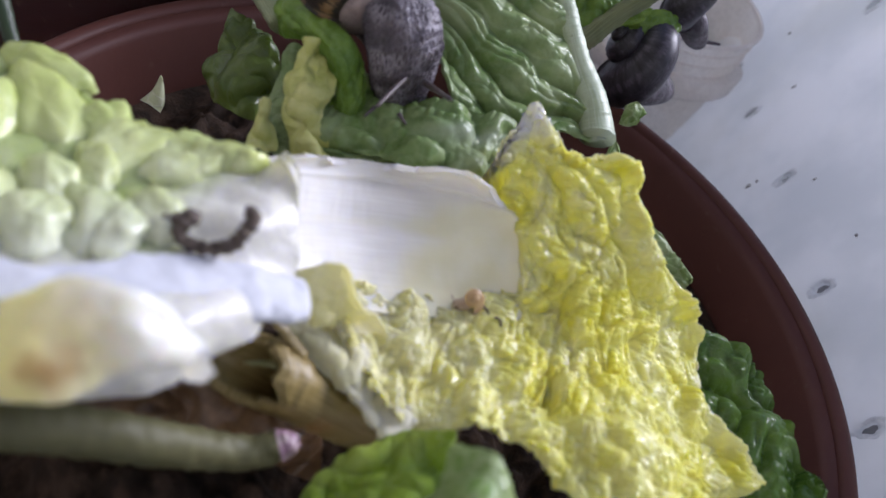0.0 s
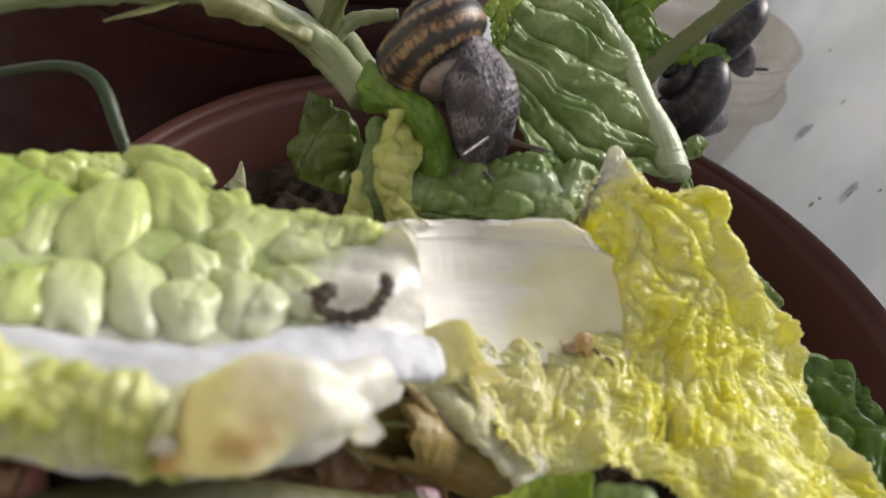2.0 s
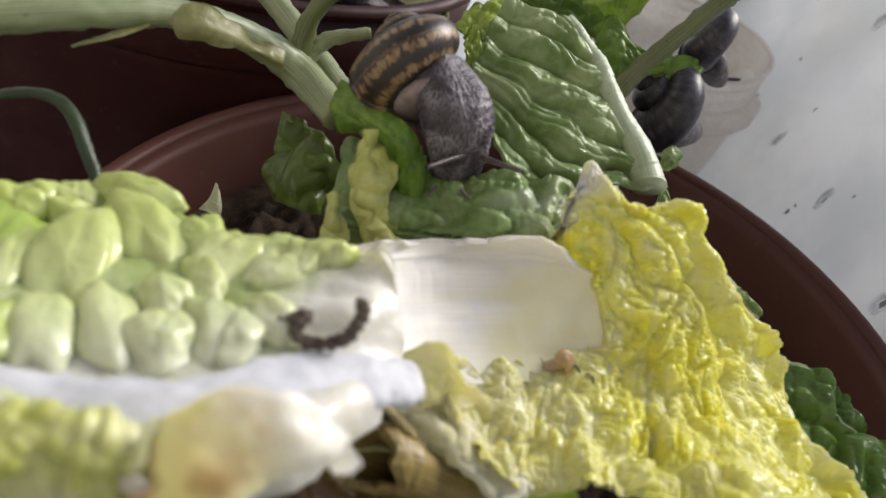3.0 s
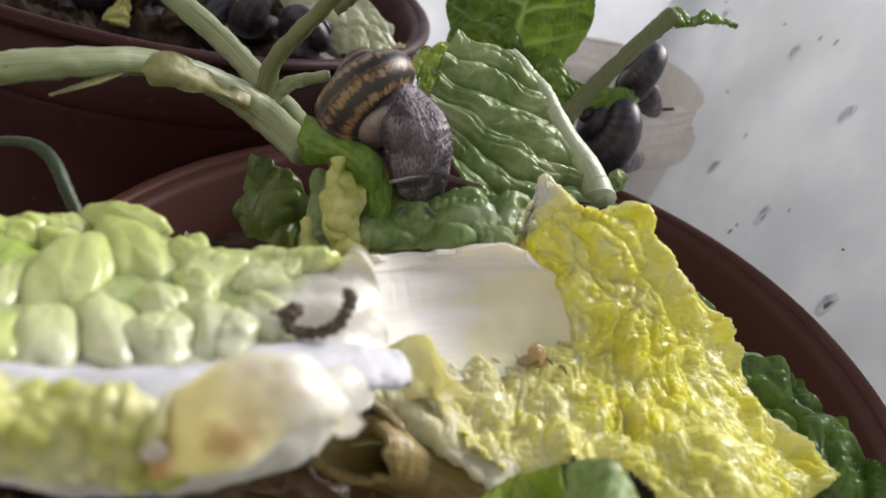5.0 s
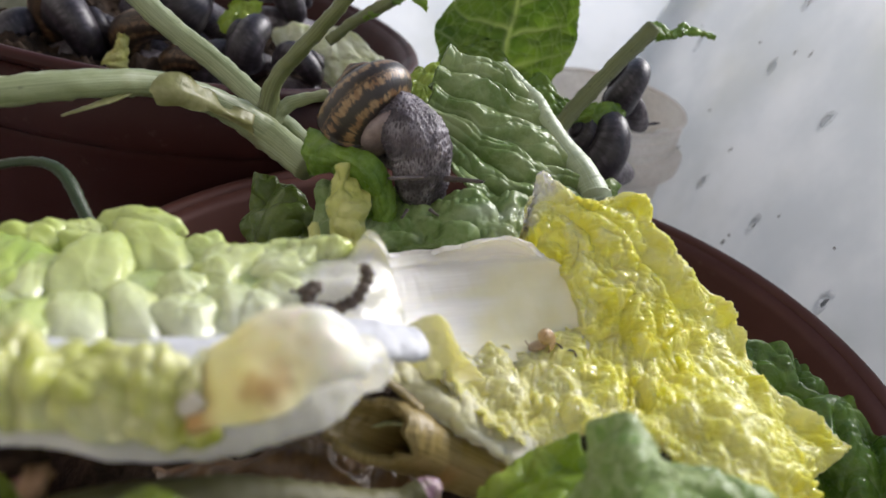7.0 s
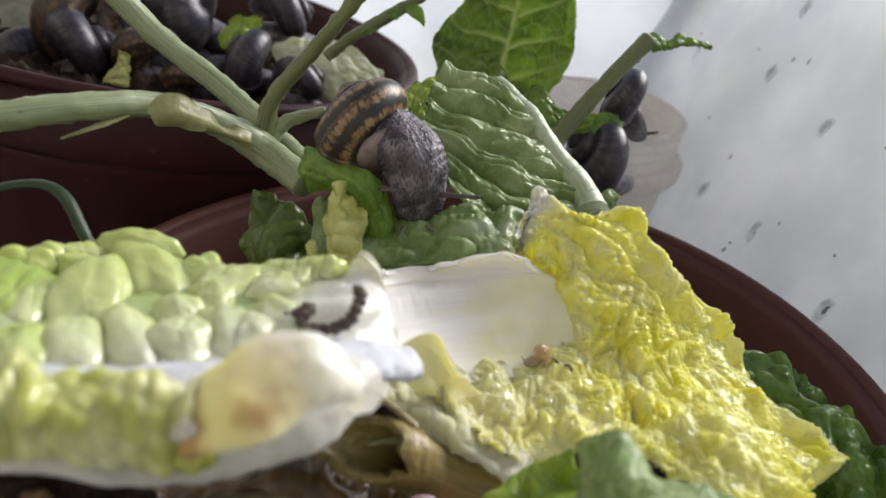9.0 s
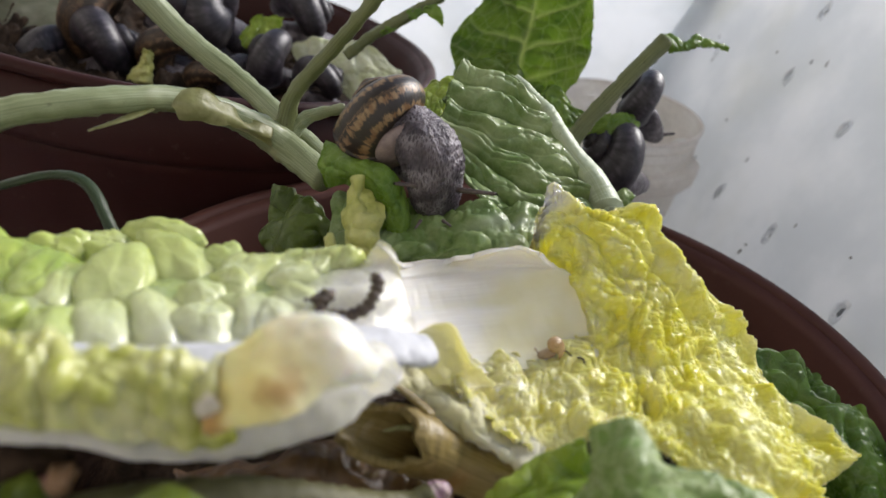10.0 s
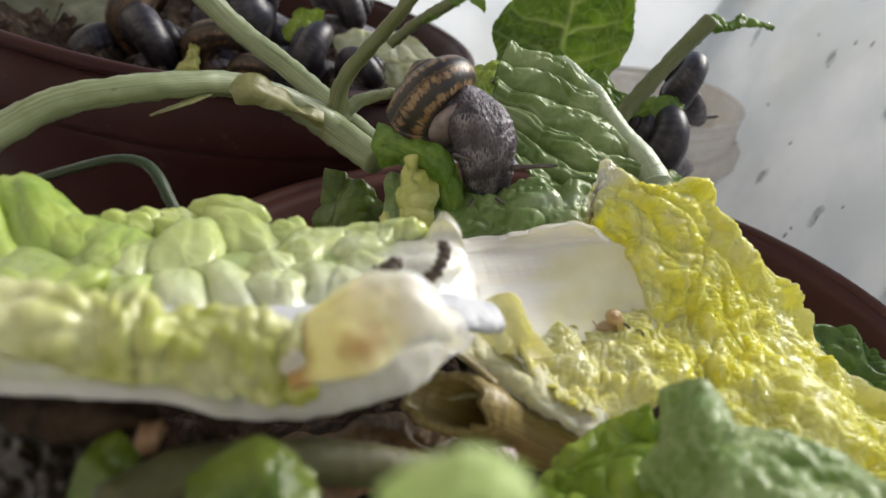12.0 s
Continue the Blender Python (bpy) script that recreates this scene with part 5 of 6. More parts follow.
def chard_veins(u, v):
    """Pale midrib and side veins that leave it slanting towards the tip, with forks."""
    off = np.abs(v - 0.5)
    mid = np.exp(-((off / (0.030 * (1.2 - u))) ** 2))
    k = (u - 0.55 * off) * 5.5 + 0.25 * (v > 0.5) + 0.15 * np.sin(9 * v)
    side = np.exp(-(((k - np.round(k)) / (0.07 * (1.2 - off))) ** 2)) * np.clip(1.1 - 1.5 * off, 0, 1)
    j = (u + 0.9 * off) * 9 + 0.4 * np.sin(14 * v)
    fork = 0.5 * np.exp(-(((j - np.round(j)) / 0.05) ** 2)) * np.clip((off - 0.12) * 5, 0, 1)
    return np.clip(np.maximum(np.maximum(mid, side), fork), 0, 1)


def chard_relief(u, v, x, y, p):
    return -0.0012 * chard_veins(u, v) + 0.0022 * billow(p, 75, 63) + 0.0010 * billow(p, 190, 64)


leaf("blade", [
    [(-0.0057, 0.1155, 0.2329), (-0.0261, 0.1266, 0.2427), (-0.0321, 0.1386, 0.2548), (-0.0198, 0.1517, 0.2720), (-0.0074, 0.1601, 0.2892)],
    [(-0.0010, 0.1152, 0.2326), (-0.0025, 0.1343, 0.2473), (-0.0004, 0.1490, 0.2625), (0.0004, 0.1604, 0.2764), (-0.0002, 0.1676, 0.2934)],
    [(0.0015, 0.1124, 0.2341), (0.0192, 0.1219, 0.2471), (0.0260, 0.1340, 0.2622), (0.0220, 0.1490, 0.2796), (0.0083, 0.1622, 0.2943)],
], SPINACH, "", nu=160, nv=130, parent=chard, relief=chard_relief, edge=0.0022, ribs=chard_veins, seed=15)
leaf("side_leaf", [
    [(-0.0303, 0.1100, 0.2467), (-0.0272, 0.1163, 0.2531), (-0.0096, 0.1250, 0.2590)],
    [(-0.0224, 0.1097, 0.2458), (-0.0144, 0.1147, 0.2500), (-0.0015, 0.1211, 0.2523)],
    [(-0.0167, 0.1057, 0.2390), (-0.0058, 0.1087, 0.2396), (0.0079, 0.1127, 0.2380)],
], SPINACH, "", nu=40, nv=40, parent=chard, relief=crumple(0.002, 0.001, 0.01, 65), edge=0.003, seed=16)
leaf("low_leaf", [
    [(0.0040, 0.1131, 0.2466), (0.0109, 0.1161, 0.2513), (0.0249, 0.1137, 0.2428), (0.0362, 0.1137, 0.2423)],
    [(0.0078, 0.1059, 0.2382), (0.0157, 0.1090, 0.2431), (0.0266, 0.1091, 0.2389), (0.0353, 0.1100, 0.2400)],
    [(0.0117, 0.1006, 0.2293), (0.0200, 0.1025, 0.2322), (0.0264, 0.1062, 0.2341), (0.0347, 0.1082, 0.2371)],
], GREEN, "", nu=40, nv=40, parent=chard, relief=crumple(0.002, 0.001, 0.008, 67), edge=0.003, seed=17)

gnawed = hub("gnawed_stalk", (0.0187, 0.0907, 0.2358), "green leaf stalk with an eaten leaf at its end", "plant stem")
stem("stalk", [(0.0167, 0.0875, 0.2346), (0.0234, 0.0946, 0.2441), (0.0373, 0.1063, 0.2610), (0.0484, 0.1150, 0.2730)], [0.0034, 0.0032, 0.0030, 0.0034], GREEN_STEM, "", parent=gnawed)
leaf("eaten_leaf", [
    [(0.0452, 0.1155, 0.2741), (0.0498, 0.1178, 0.2757), (0.0551, 0.1181, 0.2721), (0.0613, 0.1228, 0.2759), (0.0686, 0.1235, 0.2738), (0.0758, 0.1246, 0.2724)],
    [(0.0471, 0.1127, 0.2713), (0.0513, 0.1147, 0.2725), (0.0555, 0.1164, 0.2712), (0.0620, 0.1203, 0.2736), (0.0686, 0.1223, 0.2728), (0.0759, 0.1242, 0.2716)],
    [(0.0488, 0.1123, 0.2685), (0.0526, 0.1142, 0.2696), (0.0566, 0.1168, 0.2699), (0.0632, 0.1203, 0.2716), (0.0694, 0.1222, 0.2716), (0.0756, 0.1237, 0.2709)],
], GREEN, "gnawed green remnant", nu=60, nv=14, parent=gnawed, relief=crumple(0.001, 0.0005, 0.005, 69), edge=0.003, seed=18)
eaten = hub("eaten_stalk", (-0.0656, 0.1128, 0.2527), "thin green stalk with a gnawed leaf tip behind the fork", "plant stem")
stem("stalk", [(-0.0696, 0.1112, 0.2503), (-0.0611, 0.1161, 0.2580), (-0.0503, 0.1206, 0.2651), (-0.0365, 0.1266, 0.2744)], [0.0020, 0.0021, 0.0024, 0.0018], GREEN_STEM, "", parent=eaten)
leaf("eaten_leaf", [
    [(-0.0620, 0.1145, 0.2594), (-0.0566, 0.1185, 0.2657), (-0.0507, 0.1208, 0.2693), (-0.0427, 0.1233, 0.2731), (-0.0336, 0.1225, 0.2714)],
    [(-0.0606, 0.1129, 0.2585), (-0.0539, 0.1163, 0.2638), (-0.0481, 0.1187, 0.2676), (-0.0412, 0.1213, 0.2717), (-0.0328, 0.1193, 0.2680)],
    [(-0.0590, 0.1132, 0.2569), (-0.0515, 0.1162, 0.2616), (-0.0456, 0.1185, 0.2652), (-0.0398, 0.1213, 0.2697), (-0.0328, 0.1186, 0.2649)],
], GREEN, "gnawed green remnant", nu=40, nv=12, parent=eaten, relief=crumple(0.0008, 0.0005, 0.005, 70), edge=0.004, seed=19)

tub = hub("plastic_tub", (0.060, 0.249, 0.0), "clear plastic food tub with a wide rim", "tub")
verts, faces = lathe([(0.0, 0.001), (0.038, 0.001), (0.046, 0.172), (0.0475, 0.178), (0.0478, 0.196), (0.0492, 0.198), (0.0492, 0.1965), (0.0484, 0.195), (0.0482, 0.178), (0.0468, 0.172), (0.039, 0.0), (0.0, 0.0)], 72)
link("body", verts + np.array([0.060, 0.249, 0]), faces, TUB, tub)
verts, faces = lathe([(0.0470, 0.169), (0.0530, 0.169), (0.0540, 0.1705), (0.0540, 0.1785), (0.0530, 0.180), (0.0480, 0.180)], 72)
link("flange", verts + np.array([0.060, 0.249, 0]), faces, TUB_RIM, tub)
for ring_name, z, r, t in (("lip", 0.1975, 0.0490, 0.0011), ("ridge", 0.1915, 0.0484, 0.0006), ("ridge", 0.1855, 0.0482, 0.0006)):
    a = np.linspace(0, 2 * math.pi, 11)
    verts, faces = lathe([(r + t * math.cos(q), z + t * math.sin(q)) for q in a], 72)
    link(ring_name, verts + np.array([0.060, 0.249, 0]), faces, TUB_RIM, tub)


# ---- snails ----
def spiral(turns=3.6, grow=2.15, ring=0.0066, bore=0.0070, drop=0.0135, n=150, m=30):
    """A coiled shell with its apex at +z, opening at angle 0. Returns verts, faces, uvs and the mouth's centre, all round the last whorl's centre."""
    th = np.linspace(-2 * math.pi * turns, 0, n)
    k = grow ** (th / (2 * math.pi))
    a = np.linspace(0, 2 * math.pi, m, endpoint=False)
    rad = np.stack([np.cos(th), np.sin(th), 0 * th], -1)
    c = rad * (ring * k)[:, None] + np.array([0, 0, 1.0]) * (drop * (1 - k))[:, None]
    g = c[:, None] + (bore * k)[:, None, None] * (np.cos(a)[None, :, None] * rad[:, None] + 0.92 * np.sin(a)[None, :, None] * np.array([0, 0, 1.0]))
    g = g + 0.00006 * (np.sin(th * 40) * k)[:, None, None] * rad[:, None]
    lip = c[-1] + (g[-1] - c[-1]) * 1.05
    inner = c[-1] + (g[-1] - c[-1]) * 0.93
    deep = c[-6] + (g[-6] - c[-6]) * 0.9
    rows = np.concatenate([g, lip[None], inner[None], deep[None]])
    uv = np.stack(np.meshgrid(np.r_[th / 20, 0.001, 0.002, 0.003], np.linspace(0, 1, m), indexing="ij"), -1).reshape(-1, 2)
    return rows.reshape(-1, 3) * np.array([1.0, -1.0, 1.0]), grid_faces(n + 3, m, True)[:, ::-1], uv, c[-1]


def turned(points, axis, twist, scale, center):
    """Points of the shell's space, its apex turned to axis, twisted round it."""
    q = Vector((0, 0, 1)).rotation_difference(Vector(axis).normalized()).to_matrix()
    m = np.array(q @ Matrix.Rotation(radians(twist), 3, "Z"))
    return np.asarray(points) @ m.T * scale + np.asarray(center)


SHELL_AT, SHELL_AXIS, SHELL_TWIST = np.array((-0.0378, 0.0146, 0.2653)), (-0.62, 0.61, 0.49), 215
snail = hub("garden_snail", (-0.0248, -0.0013, 0.2439), "brown banded garden snail crawling over lettuce", "snail")
verts, faces, uvs, mouth = spiral(n=260, m=64)
link("shell", turned(verts, SHELL_AXIS, SHELL_TWIST, 1.222, SHELL_AT), faces, SHELL, snail, "tan shell with dark brown broken bands", uvs=uvs)


def skin_tube(points, radii, n, m, flat, seed, wart):
    """A soft body covered in rows of warts that lengthen towards the shell."""
    verts, faces, uvs = tube(points, radii, m, 0.0, seed, flat, n=n)
    c = np.repeat(spline(points, n), m, 0)
    out = unit(verts - c)
    a, b = uvs[:, 0], uvs[:, 1]
    skew = 0.35 * fbm(verts, 160, seed, 2)
    near, second, tag = cells(a * 34 + skew, b * 50 + skew, seed)
    bump = np.clip((second - near) * 1.6, 0, 1) ** 0.7
    verts = verts + out * ((wart * (0.5 + 0.8 * tag) * bump) + 0.0006 * fbm(verts, 140, seed + 3, 3))[:, None]
    return verts, faces, uvs


verts, faces, uvs = skin_tube([(-0.0375, 0.0135, 0.2655), (-0.0318, 0.0105, 0.2665), (-0.0262, 0.0068, 0.2622), (-0.0240, 0.0060, 0.2550), (-0.0230, 0.0078, 0.2480), (-0.0224, 0.0098, 0.2438), (-0.0222, 0.0108, 0.2420)], [0.0070, 0.0080, 0.0088, 0.0080, 0.0068, 0.0044, 0.0012], 260, 170, 0.8, 4, 0.00042)
link("body", verts, faces, SKIN, snail, "dark grey warty skin", uvs=uvs)
verts, faces, uvs = tube([(-0.0433, 0.0178, 0.2528), (-0.0371, 0.0165, 0.2563), (-0.0309, 0.0125, 0.2562), (-0.0259, 0.0095, 0.2520)], [0.0040, 0.0058, 0.0062, 0.0050], 28, 0.0004, 6, 0.7, n=50)
link("foot", verts, faces, SKIN, snail, "dark creeping foot", uvs=uvs)
apex = unit(np.array(SHELL_AXIS))
lip = unit(np.cross(apex, (0.0, 0.86, -0.51)))
verts, faces = blob(SHELL_AT - apex * 0.0066, [lip * 0.0098, np.cross(apex, lip) * 0.0100, apex * 0.0042], 4, 0.05, 30, 40)
link("mantle", verts, faces, MANTLE, snail, "mauve brown mantle collar under the shell's lip")


def tentacle(name, length, thick, parent, eye=True):
    """A feeler along its own z axis, foot at the origin, with a bulb."""
    z = np.linspace(0, 1, 12)
    r = thick * (1.25 - 0.62 * z)
    r[-3:] = thick * np.array([0.78, 0.85, 0.45])
    a = np.linspace(0, 2 * math.pi, 12, endpoint=False)
    g = np.stack([r[:, None] * np.cos(a), r[:, None] * np.sin(a), np.repeat((z * length)[:, None], 12, 1)], -1).reshape(-1, 3)
    faces = grid_faces(12, 12, True).tolist() + [list(range(132, 144)), list(range(12))[::-1]]
    ob = link(name, g, faces, TENTACLE, parent, origin=(0, 0, 0))
    if eye:
        v, f = blob((0, 0, length), np.eye(3) * thick * 0.5, 2, 0.05, 8, 10)
        e = link("eye", v, f, EYE, ob, "black eye point", origin=(0, 0, 0))
    return ob


feeler_right = tentacle("upper_tentacle", 0.0125, 0.00065, snail)
feeler_left = tentacle("upper_tentacle", 0.0125, 0.00065, snail)
lower_right = tentacle("lower_tentacle", 0.0032, 0.0004, snail, False)
lower_left = tentacle("lower_tentacle", 0.0032, 0.0004, snail, False)


def aimed(base, tip, length, parent):
    """The pose, in the snail's space, of a feeler whose point is at tip and which comes out of base."""
    b, t = Vector(base), Vector(tip)
    d = (t - b).normalized()
    q = d.to_track_quat("Z", "Y").to_matrix().to_4x4()
    return Matrix.Translation(t - d * length - parent.location) @ q


FOOT_RIGHT, FOOT_LEFT = (-0.0176, 0.0010, 0.2562), (-0.0222, 0.0003, 0.2561)
lower_right.matrix_basis = aimed((-0.0207, -0.0033, 0.2491), (-0.0181, -0.0053, 0.2487), 0.0032, snail)
lower_left.matrix_basis = aimed((-0.0262, -0.0040, 0.2482), (-0.0272, -0.0065, 0.2470), 0.0032, snail)


def small_snail(place, axis, scale, label, category, group, reach, shell, skin, feelers=True, foot=1.0):
    """A snail at rest: shell with its mouth towards reach, a foot that reaches out of it, and two feelers."""
    ob = hub(category.replace(" ", "_"), place, label, category, group)
    verts, faces, uvs, mouth = spiral(3.2, n=90, m=20)
    local = Vector((0, 0, 1)).rotation_difference(Vector(axis).normalized()).to_matrix().inverted() @ Vector(reach)
    link("shell", turned(verts, axis, 90 + math.degrees(math.atan2(local.y, local.x)), scale, place), faces, shell, ob, uvs=uvs)
    p, d = np.array(place), np.array(reach) * foot
    side = unit(np.cross(d, (0, 0, 1.0)))
    verts, faces, uvs = tube([p - d * 0.5 * scale * 0.012, p + d * 0.2 * scale * 0.014, p + d * scale * 0.018, p + d * scale * 0.025], [0.004 * scale, 0.006 * scale, 0.005 * scale, 0.002 * scale], 16, 0.0, 3, 0.7, n=24)
    link("body", verts - np.array([0, 0, 0.006 * scale]), faces, skin, ob, uvs=uvs)
    if feelers:
        tip = p + d * scale * 0.023 - np.array([0, 0, 0.004 * scale])
        for sgn in (-1, 1):
            q = tip + sgn * side * 0.002 * scale
            verts, faces, uvs = tube([q, q + (d * 0.6 + sgn * side * 0.5 + np.array([0, 0, 0.5])) * 0.009 * scale], [0.0008 * scale, 0.0005 * scale], 8, n=6)
            link("tentacle", verts, faces, skin, ob, uvs=uvs)
    return ob


small_snail((0.0090, -0.0367, 0.2396), (0.30, -0.62, 0.72), 0.235, "tiny amber baby snail on the white stalk", "baby snail", "baby snails", (-0.90, -0.45, -0.25), BABY_SHELL, BABY_SKIN, True, 0.55)
small_snail((0.0259, 0.0283, 0.2473), (0.1, -0.2, 0.95), 0.22, "tiny tan baby snail on the lettuce rib", "baby snail", "baby snails", (0.4, 0.3, -0.5), BABY_SHELL, BABY_SKIN)
small_snail((0.0440, 0.1150, 0.2235), (-0.85, -0.15, 0.5), 1.55, "large dark snail clinging to the tub", "dark snail", "dark snails", (0.4, 0.75, -0.3), DARK_SHELL, SKIN, False)
small_snail((0.0510, 0.1310, 0.2450), (-0.8, 0.2, 0.55), 1.1, "dark snail above another on the tub edge", "dark snail", "dark snails", (0.4, 0.6, -0.6), DARK_SHELL, SKIN)
for place, axis, scale, reach, shell in [
    ((-0.1859, 0.1583, 0.2363), (-0.85, 0.35, 0.3), 1.6, (0.8, 0.2, -0.3), BROWN_SHELL),
    ((-0.1847, 0.1429, 0.2261), (0.8, 0.5, 0.2), 1.2, (-0.7, 0.3, -0.3), DARK_SHELL),
    ((-0.1525, 0.1470, 0.2259), (-0.2, 0.7, 0.7), 1.2, (0.6, 0.3, -0.4), BROWN_SHELL),
    ((-0.1676, 0.1745, 0.2391), (0.75, 0.5, 0.4), 1.2, (0.9, 0.1, -0.4), DARK_SHELL),
    ((-0.1431, 0.1854, 0.2407), (-0.8, 0.5, -0.2), 1.5, (0.4, 0.5, -0.4), DARK_SHELL),
    ((-0.1104, 0.1914, 0.2396), (0.85, 0.4, 0.2), 1.25, (0.7, 0.5, -0.3), DARK_SHELL),
    ((-0.1089, 0.1574, 0.2278), (-0.85, 0.3, 0.4), 1.1, (-0.5, 0.5, -0.4), DARK_SHELL),
    ((-0.0892, 0.1468, 0.2230), (0.7, 0.6, 0.4), 0.95, (0.6, 0.5, -0.4), DARK_SHELL),
    ((-0.1351, 0.1420, 0.2167), (0.1, 0.8, 0.6), 0.95, (0.5, 0.2, -0.4), BROWN_SHELL),
    ((-0.1221, 0.1494, 0.2189), (-0.6, 0.7, 0.3), 0.95, (0.5, 0.2, -0.4), DARK_SHELL),
    ((-0.2041, 0.1416, 0.2189), (-0.7, 0.6, 0.3), 1.1, (-0.5, 0.3, -0.4), DARK_SHELL),
]:
    small_snail(place, axis, scale * 1.2, "dark brown snail resting in the rear pot" if shell is BROWN_SHELL else "bluish dark grey snail resting in the rear pot", "dark snail", "dark snails", reach, shell, SKIN, False)

# ---- leaves in the rear pot ----
leaf("cabbage_leaf", [
    [(-0.1089, 0.1714, 0.2316), (-0.0948, 0.1735, 0.2346), (-0.0825, 0.1782, 0.2379), (-0.0617, 0.1688, 0.2331), (-0.0430, 0.1541, 0.2234)],
    [(-0.1018, 0.1604, 0.2266), (-0.0886, 0.1598, 0.2289), (-0.0730, 0.1597, 0.2301), (-0.0591, 0.1558, 0.2269), (-0.0446, 0.1481, 0.2213)],
    [(-0.0914, 0.1512, 0.2206), (-0.0806, 0.1490, 0.2204), (-0.0670, 0.1458, 0.2185), (-0.0565, 0.1446, 0.2180), (-0.0461, 0.1434, 0.2175)],
], WHITE_LEAF, "cream white ragged cabbage leaf in the rear pot", "cabbage leaf", 60, 40, relief=crumple(0.0022, 0.001, 0.01, 71), edge=0.005, seed=21)
leaf("cabbage_leaf", [
    [(-0.1631, 0.1396, 0.2334), (-0.1669, 0.1342, 0.2245), (-0.1702, 0.1287, 0.2156)],
    [(-0.1592, 0.1364, 0.2337), (-0.1601, 0.1313, 0.2252), (-0.1604, 0.1268, 0.2178)],
    [(-0.1572, 0.1390, 0.2321), (-0.1557, 0.1340, 0.2238), (-0.1519, 0.1299, 0.2168)],
], HEART, "small yellow-white cabbage scrap in the rear pot", "cabbage leaf", 36, 24, relief=crumple(0.0015, 0.0008, 0.006, 73), edge=0.003, seed=22)
leaf("lettuce_leaf", [
    [(-0.1291, 0.1594, 0.2358), (-0.1225, 0.1674, 0.2450), (-0.1102, 0.1701, 0.2449)],
    [(-0.1251, 0.1551, 0.2324), (-0.1182, 0.1618, 0.2394), (-0.1095, 0.1634, 0.2377)],
    [(-0.1212, 0.1549, 0.2279), (-0.1142, 0.1576, 0.2321), (-0.1095, 0.1594, 0.2310)],
], FRESH, "bright green lettuce scrap in the rear pot", "lettuce leaf", 36, 30, relief=crumple(0.0015, 0.0008, 0.007, 75), edge=0.003, seed=23)
leaf("cabbage_leaf", [
    [(-0.1337, 0.1496, 0.2236), (-0.1254, 0.1518, 0.2269), (-0.1129, 0.1531, 0.2285)],
    [(-0.1300, 0.1461, 0.2214), (-0.1227, 0.1475, 0.2234), (-0.1129, 0.1491, 0.2258)],
    [(-0.1254, 0.1436, 0.2151), (-0.1191, 0.1442, 0.2159), (-0.1145, 0.1460, 0.2187)],
], WHITE_LEAF, "small pale cabbage scrap in the rear pot", "cabbage leaf", 30, 24, relief=crumple(0.0012, 0.0006, 0.006, 77), edge=0.003, seed=26)
leaf("lettuce_leaf", [
    [(0.0308, 0.1152, 0.2372), (0.0411, 0.1186, 0.2425), (0.0489, 0.1189, 0.2388)],
    [(0.0299, 0.1099, 0.2344), (0.0391, 0.1132, 0.2394), (0.0486, 0.1152, 0.2366)],
    [(0.0319, 0.1087, 0.2304), (0.0379, 0.1111, 0.2341), (0.0477, 0.1137, 0.2322)],
], GREEN, "green leaf scrap lying on the dark snails", "lettuce leaf", 36, 26, relief=crumple(0.001, 0.0006, 0.008, 79), edge=0.002, seed=27)
leaf("lettuce_leaf", [
    [(0.0374, 0.0811, 0.2250), (0.0411, 0.0826, 0.2273), (0.0462, 0.0832, 0.2243)],
    [(0.0375, 0.0777, 0.2232), (0.0414, 0.0786, 0.2246), (0.0453, 0.0811, 0.2228)],
    [(0.0383, 0.0765, 0.2193), (0.0420, 0.0769, 0.2197), (0.0449, 0.0804, 0.2196)],
], PALE, "small pale green scrap at the pot's rim", "lettuce leaf", 24, 20, relief=crumple(0.0006, 0.0004, 0.006, 81), edge=0.001, seed=28)

leaf("cabbage_leaf", [
    [(-0.3231, 0.1768, 0.2338), (-0.2849, 0.1888, 0.2424), (-0.2481, 0.1928, 0.2418), (-0.2144, 0.1859, 0.2348)],
    [(-0.3110, 0.1552, 0.2168), (-0.2706, 0.1599, 0.2192), (-0.2379, 0.1653, 0.2228), (-0.2076, 0.1649, 0.2248)],
    [(-0.2963, 0.1332, 0.1991), (-0.2585, 0.1370, 0.2039), (-0.2262, 0.1416, 0.2102), (-0.2014, 0.1455, 0.2156)],
], DULL_LEAF, "limp whitish cabbage leaf in the rear pot", "cabbage leaf", 60, 40, relief=crepe(0.0015, 0.014, 85), edge=0.004, seed=35)

# ---- droppings, litter ----
def dropping(points, radius, label):
    """A knobbly string of pellets."""
    c = spline(points, 150)
    beads = 1 + 0.16 * np.sin(np.linspace(0, 2 * math.pi * len(points) * 1.7, 150))
    verts, faces, uvs = tube(c, radius * beads * np.r_[np.linspace(0.4, 1, 8), np.ones(134), np.linspace(1, 0.4, 8)], 16, radius * 0.28, 9, n=150)
    return tagged(link("snail_dropping", verts, faces, DROPPING, None, "", verts[verts[:, 2].argmin()], uvs), label, "dropping", "snail droppings")


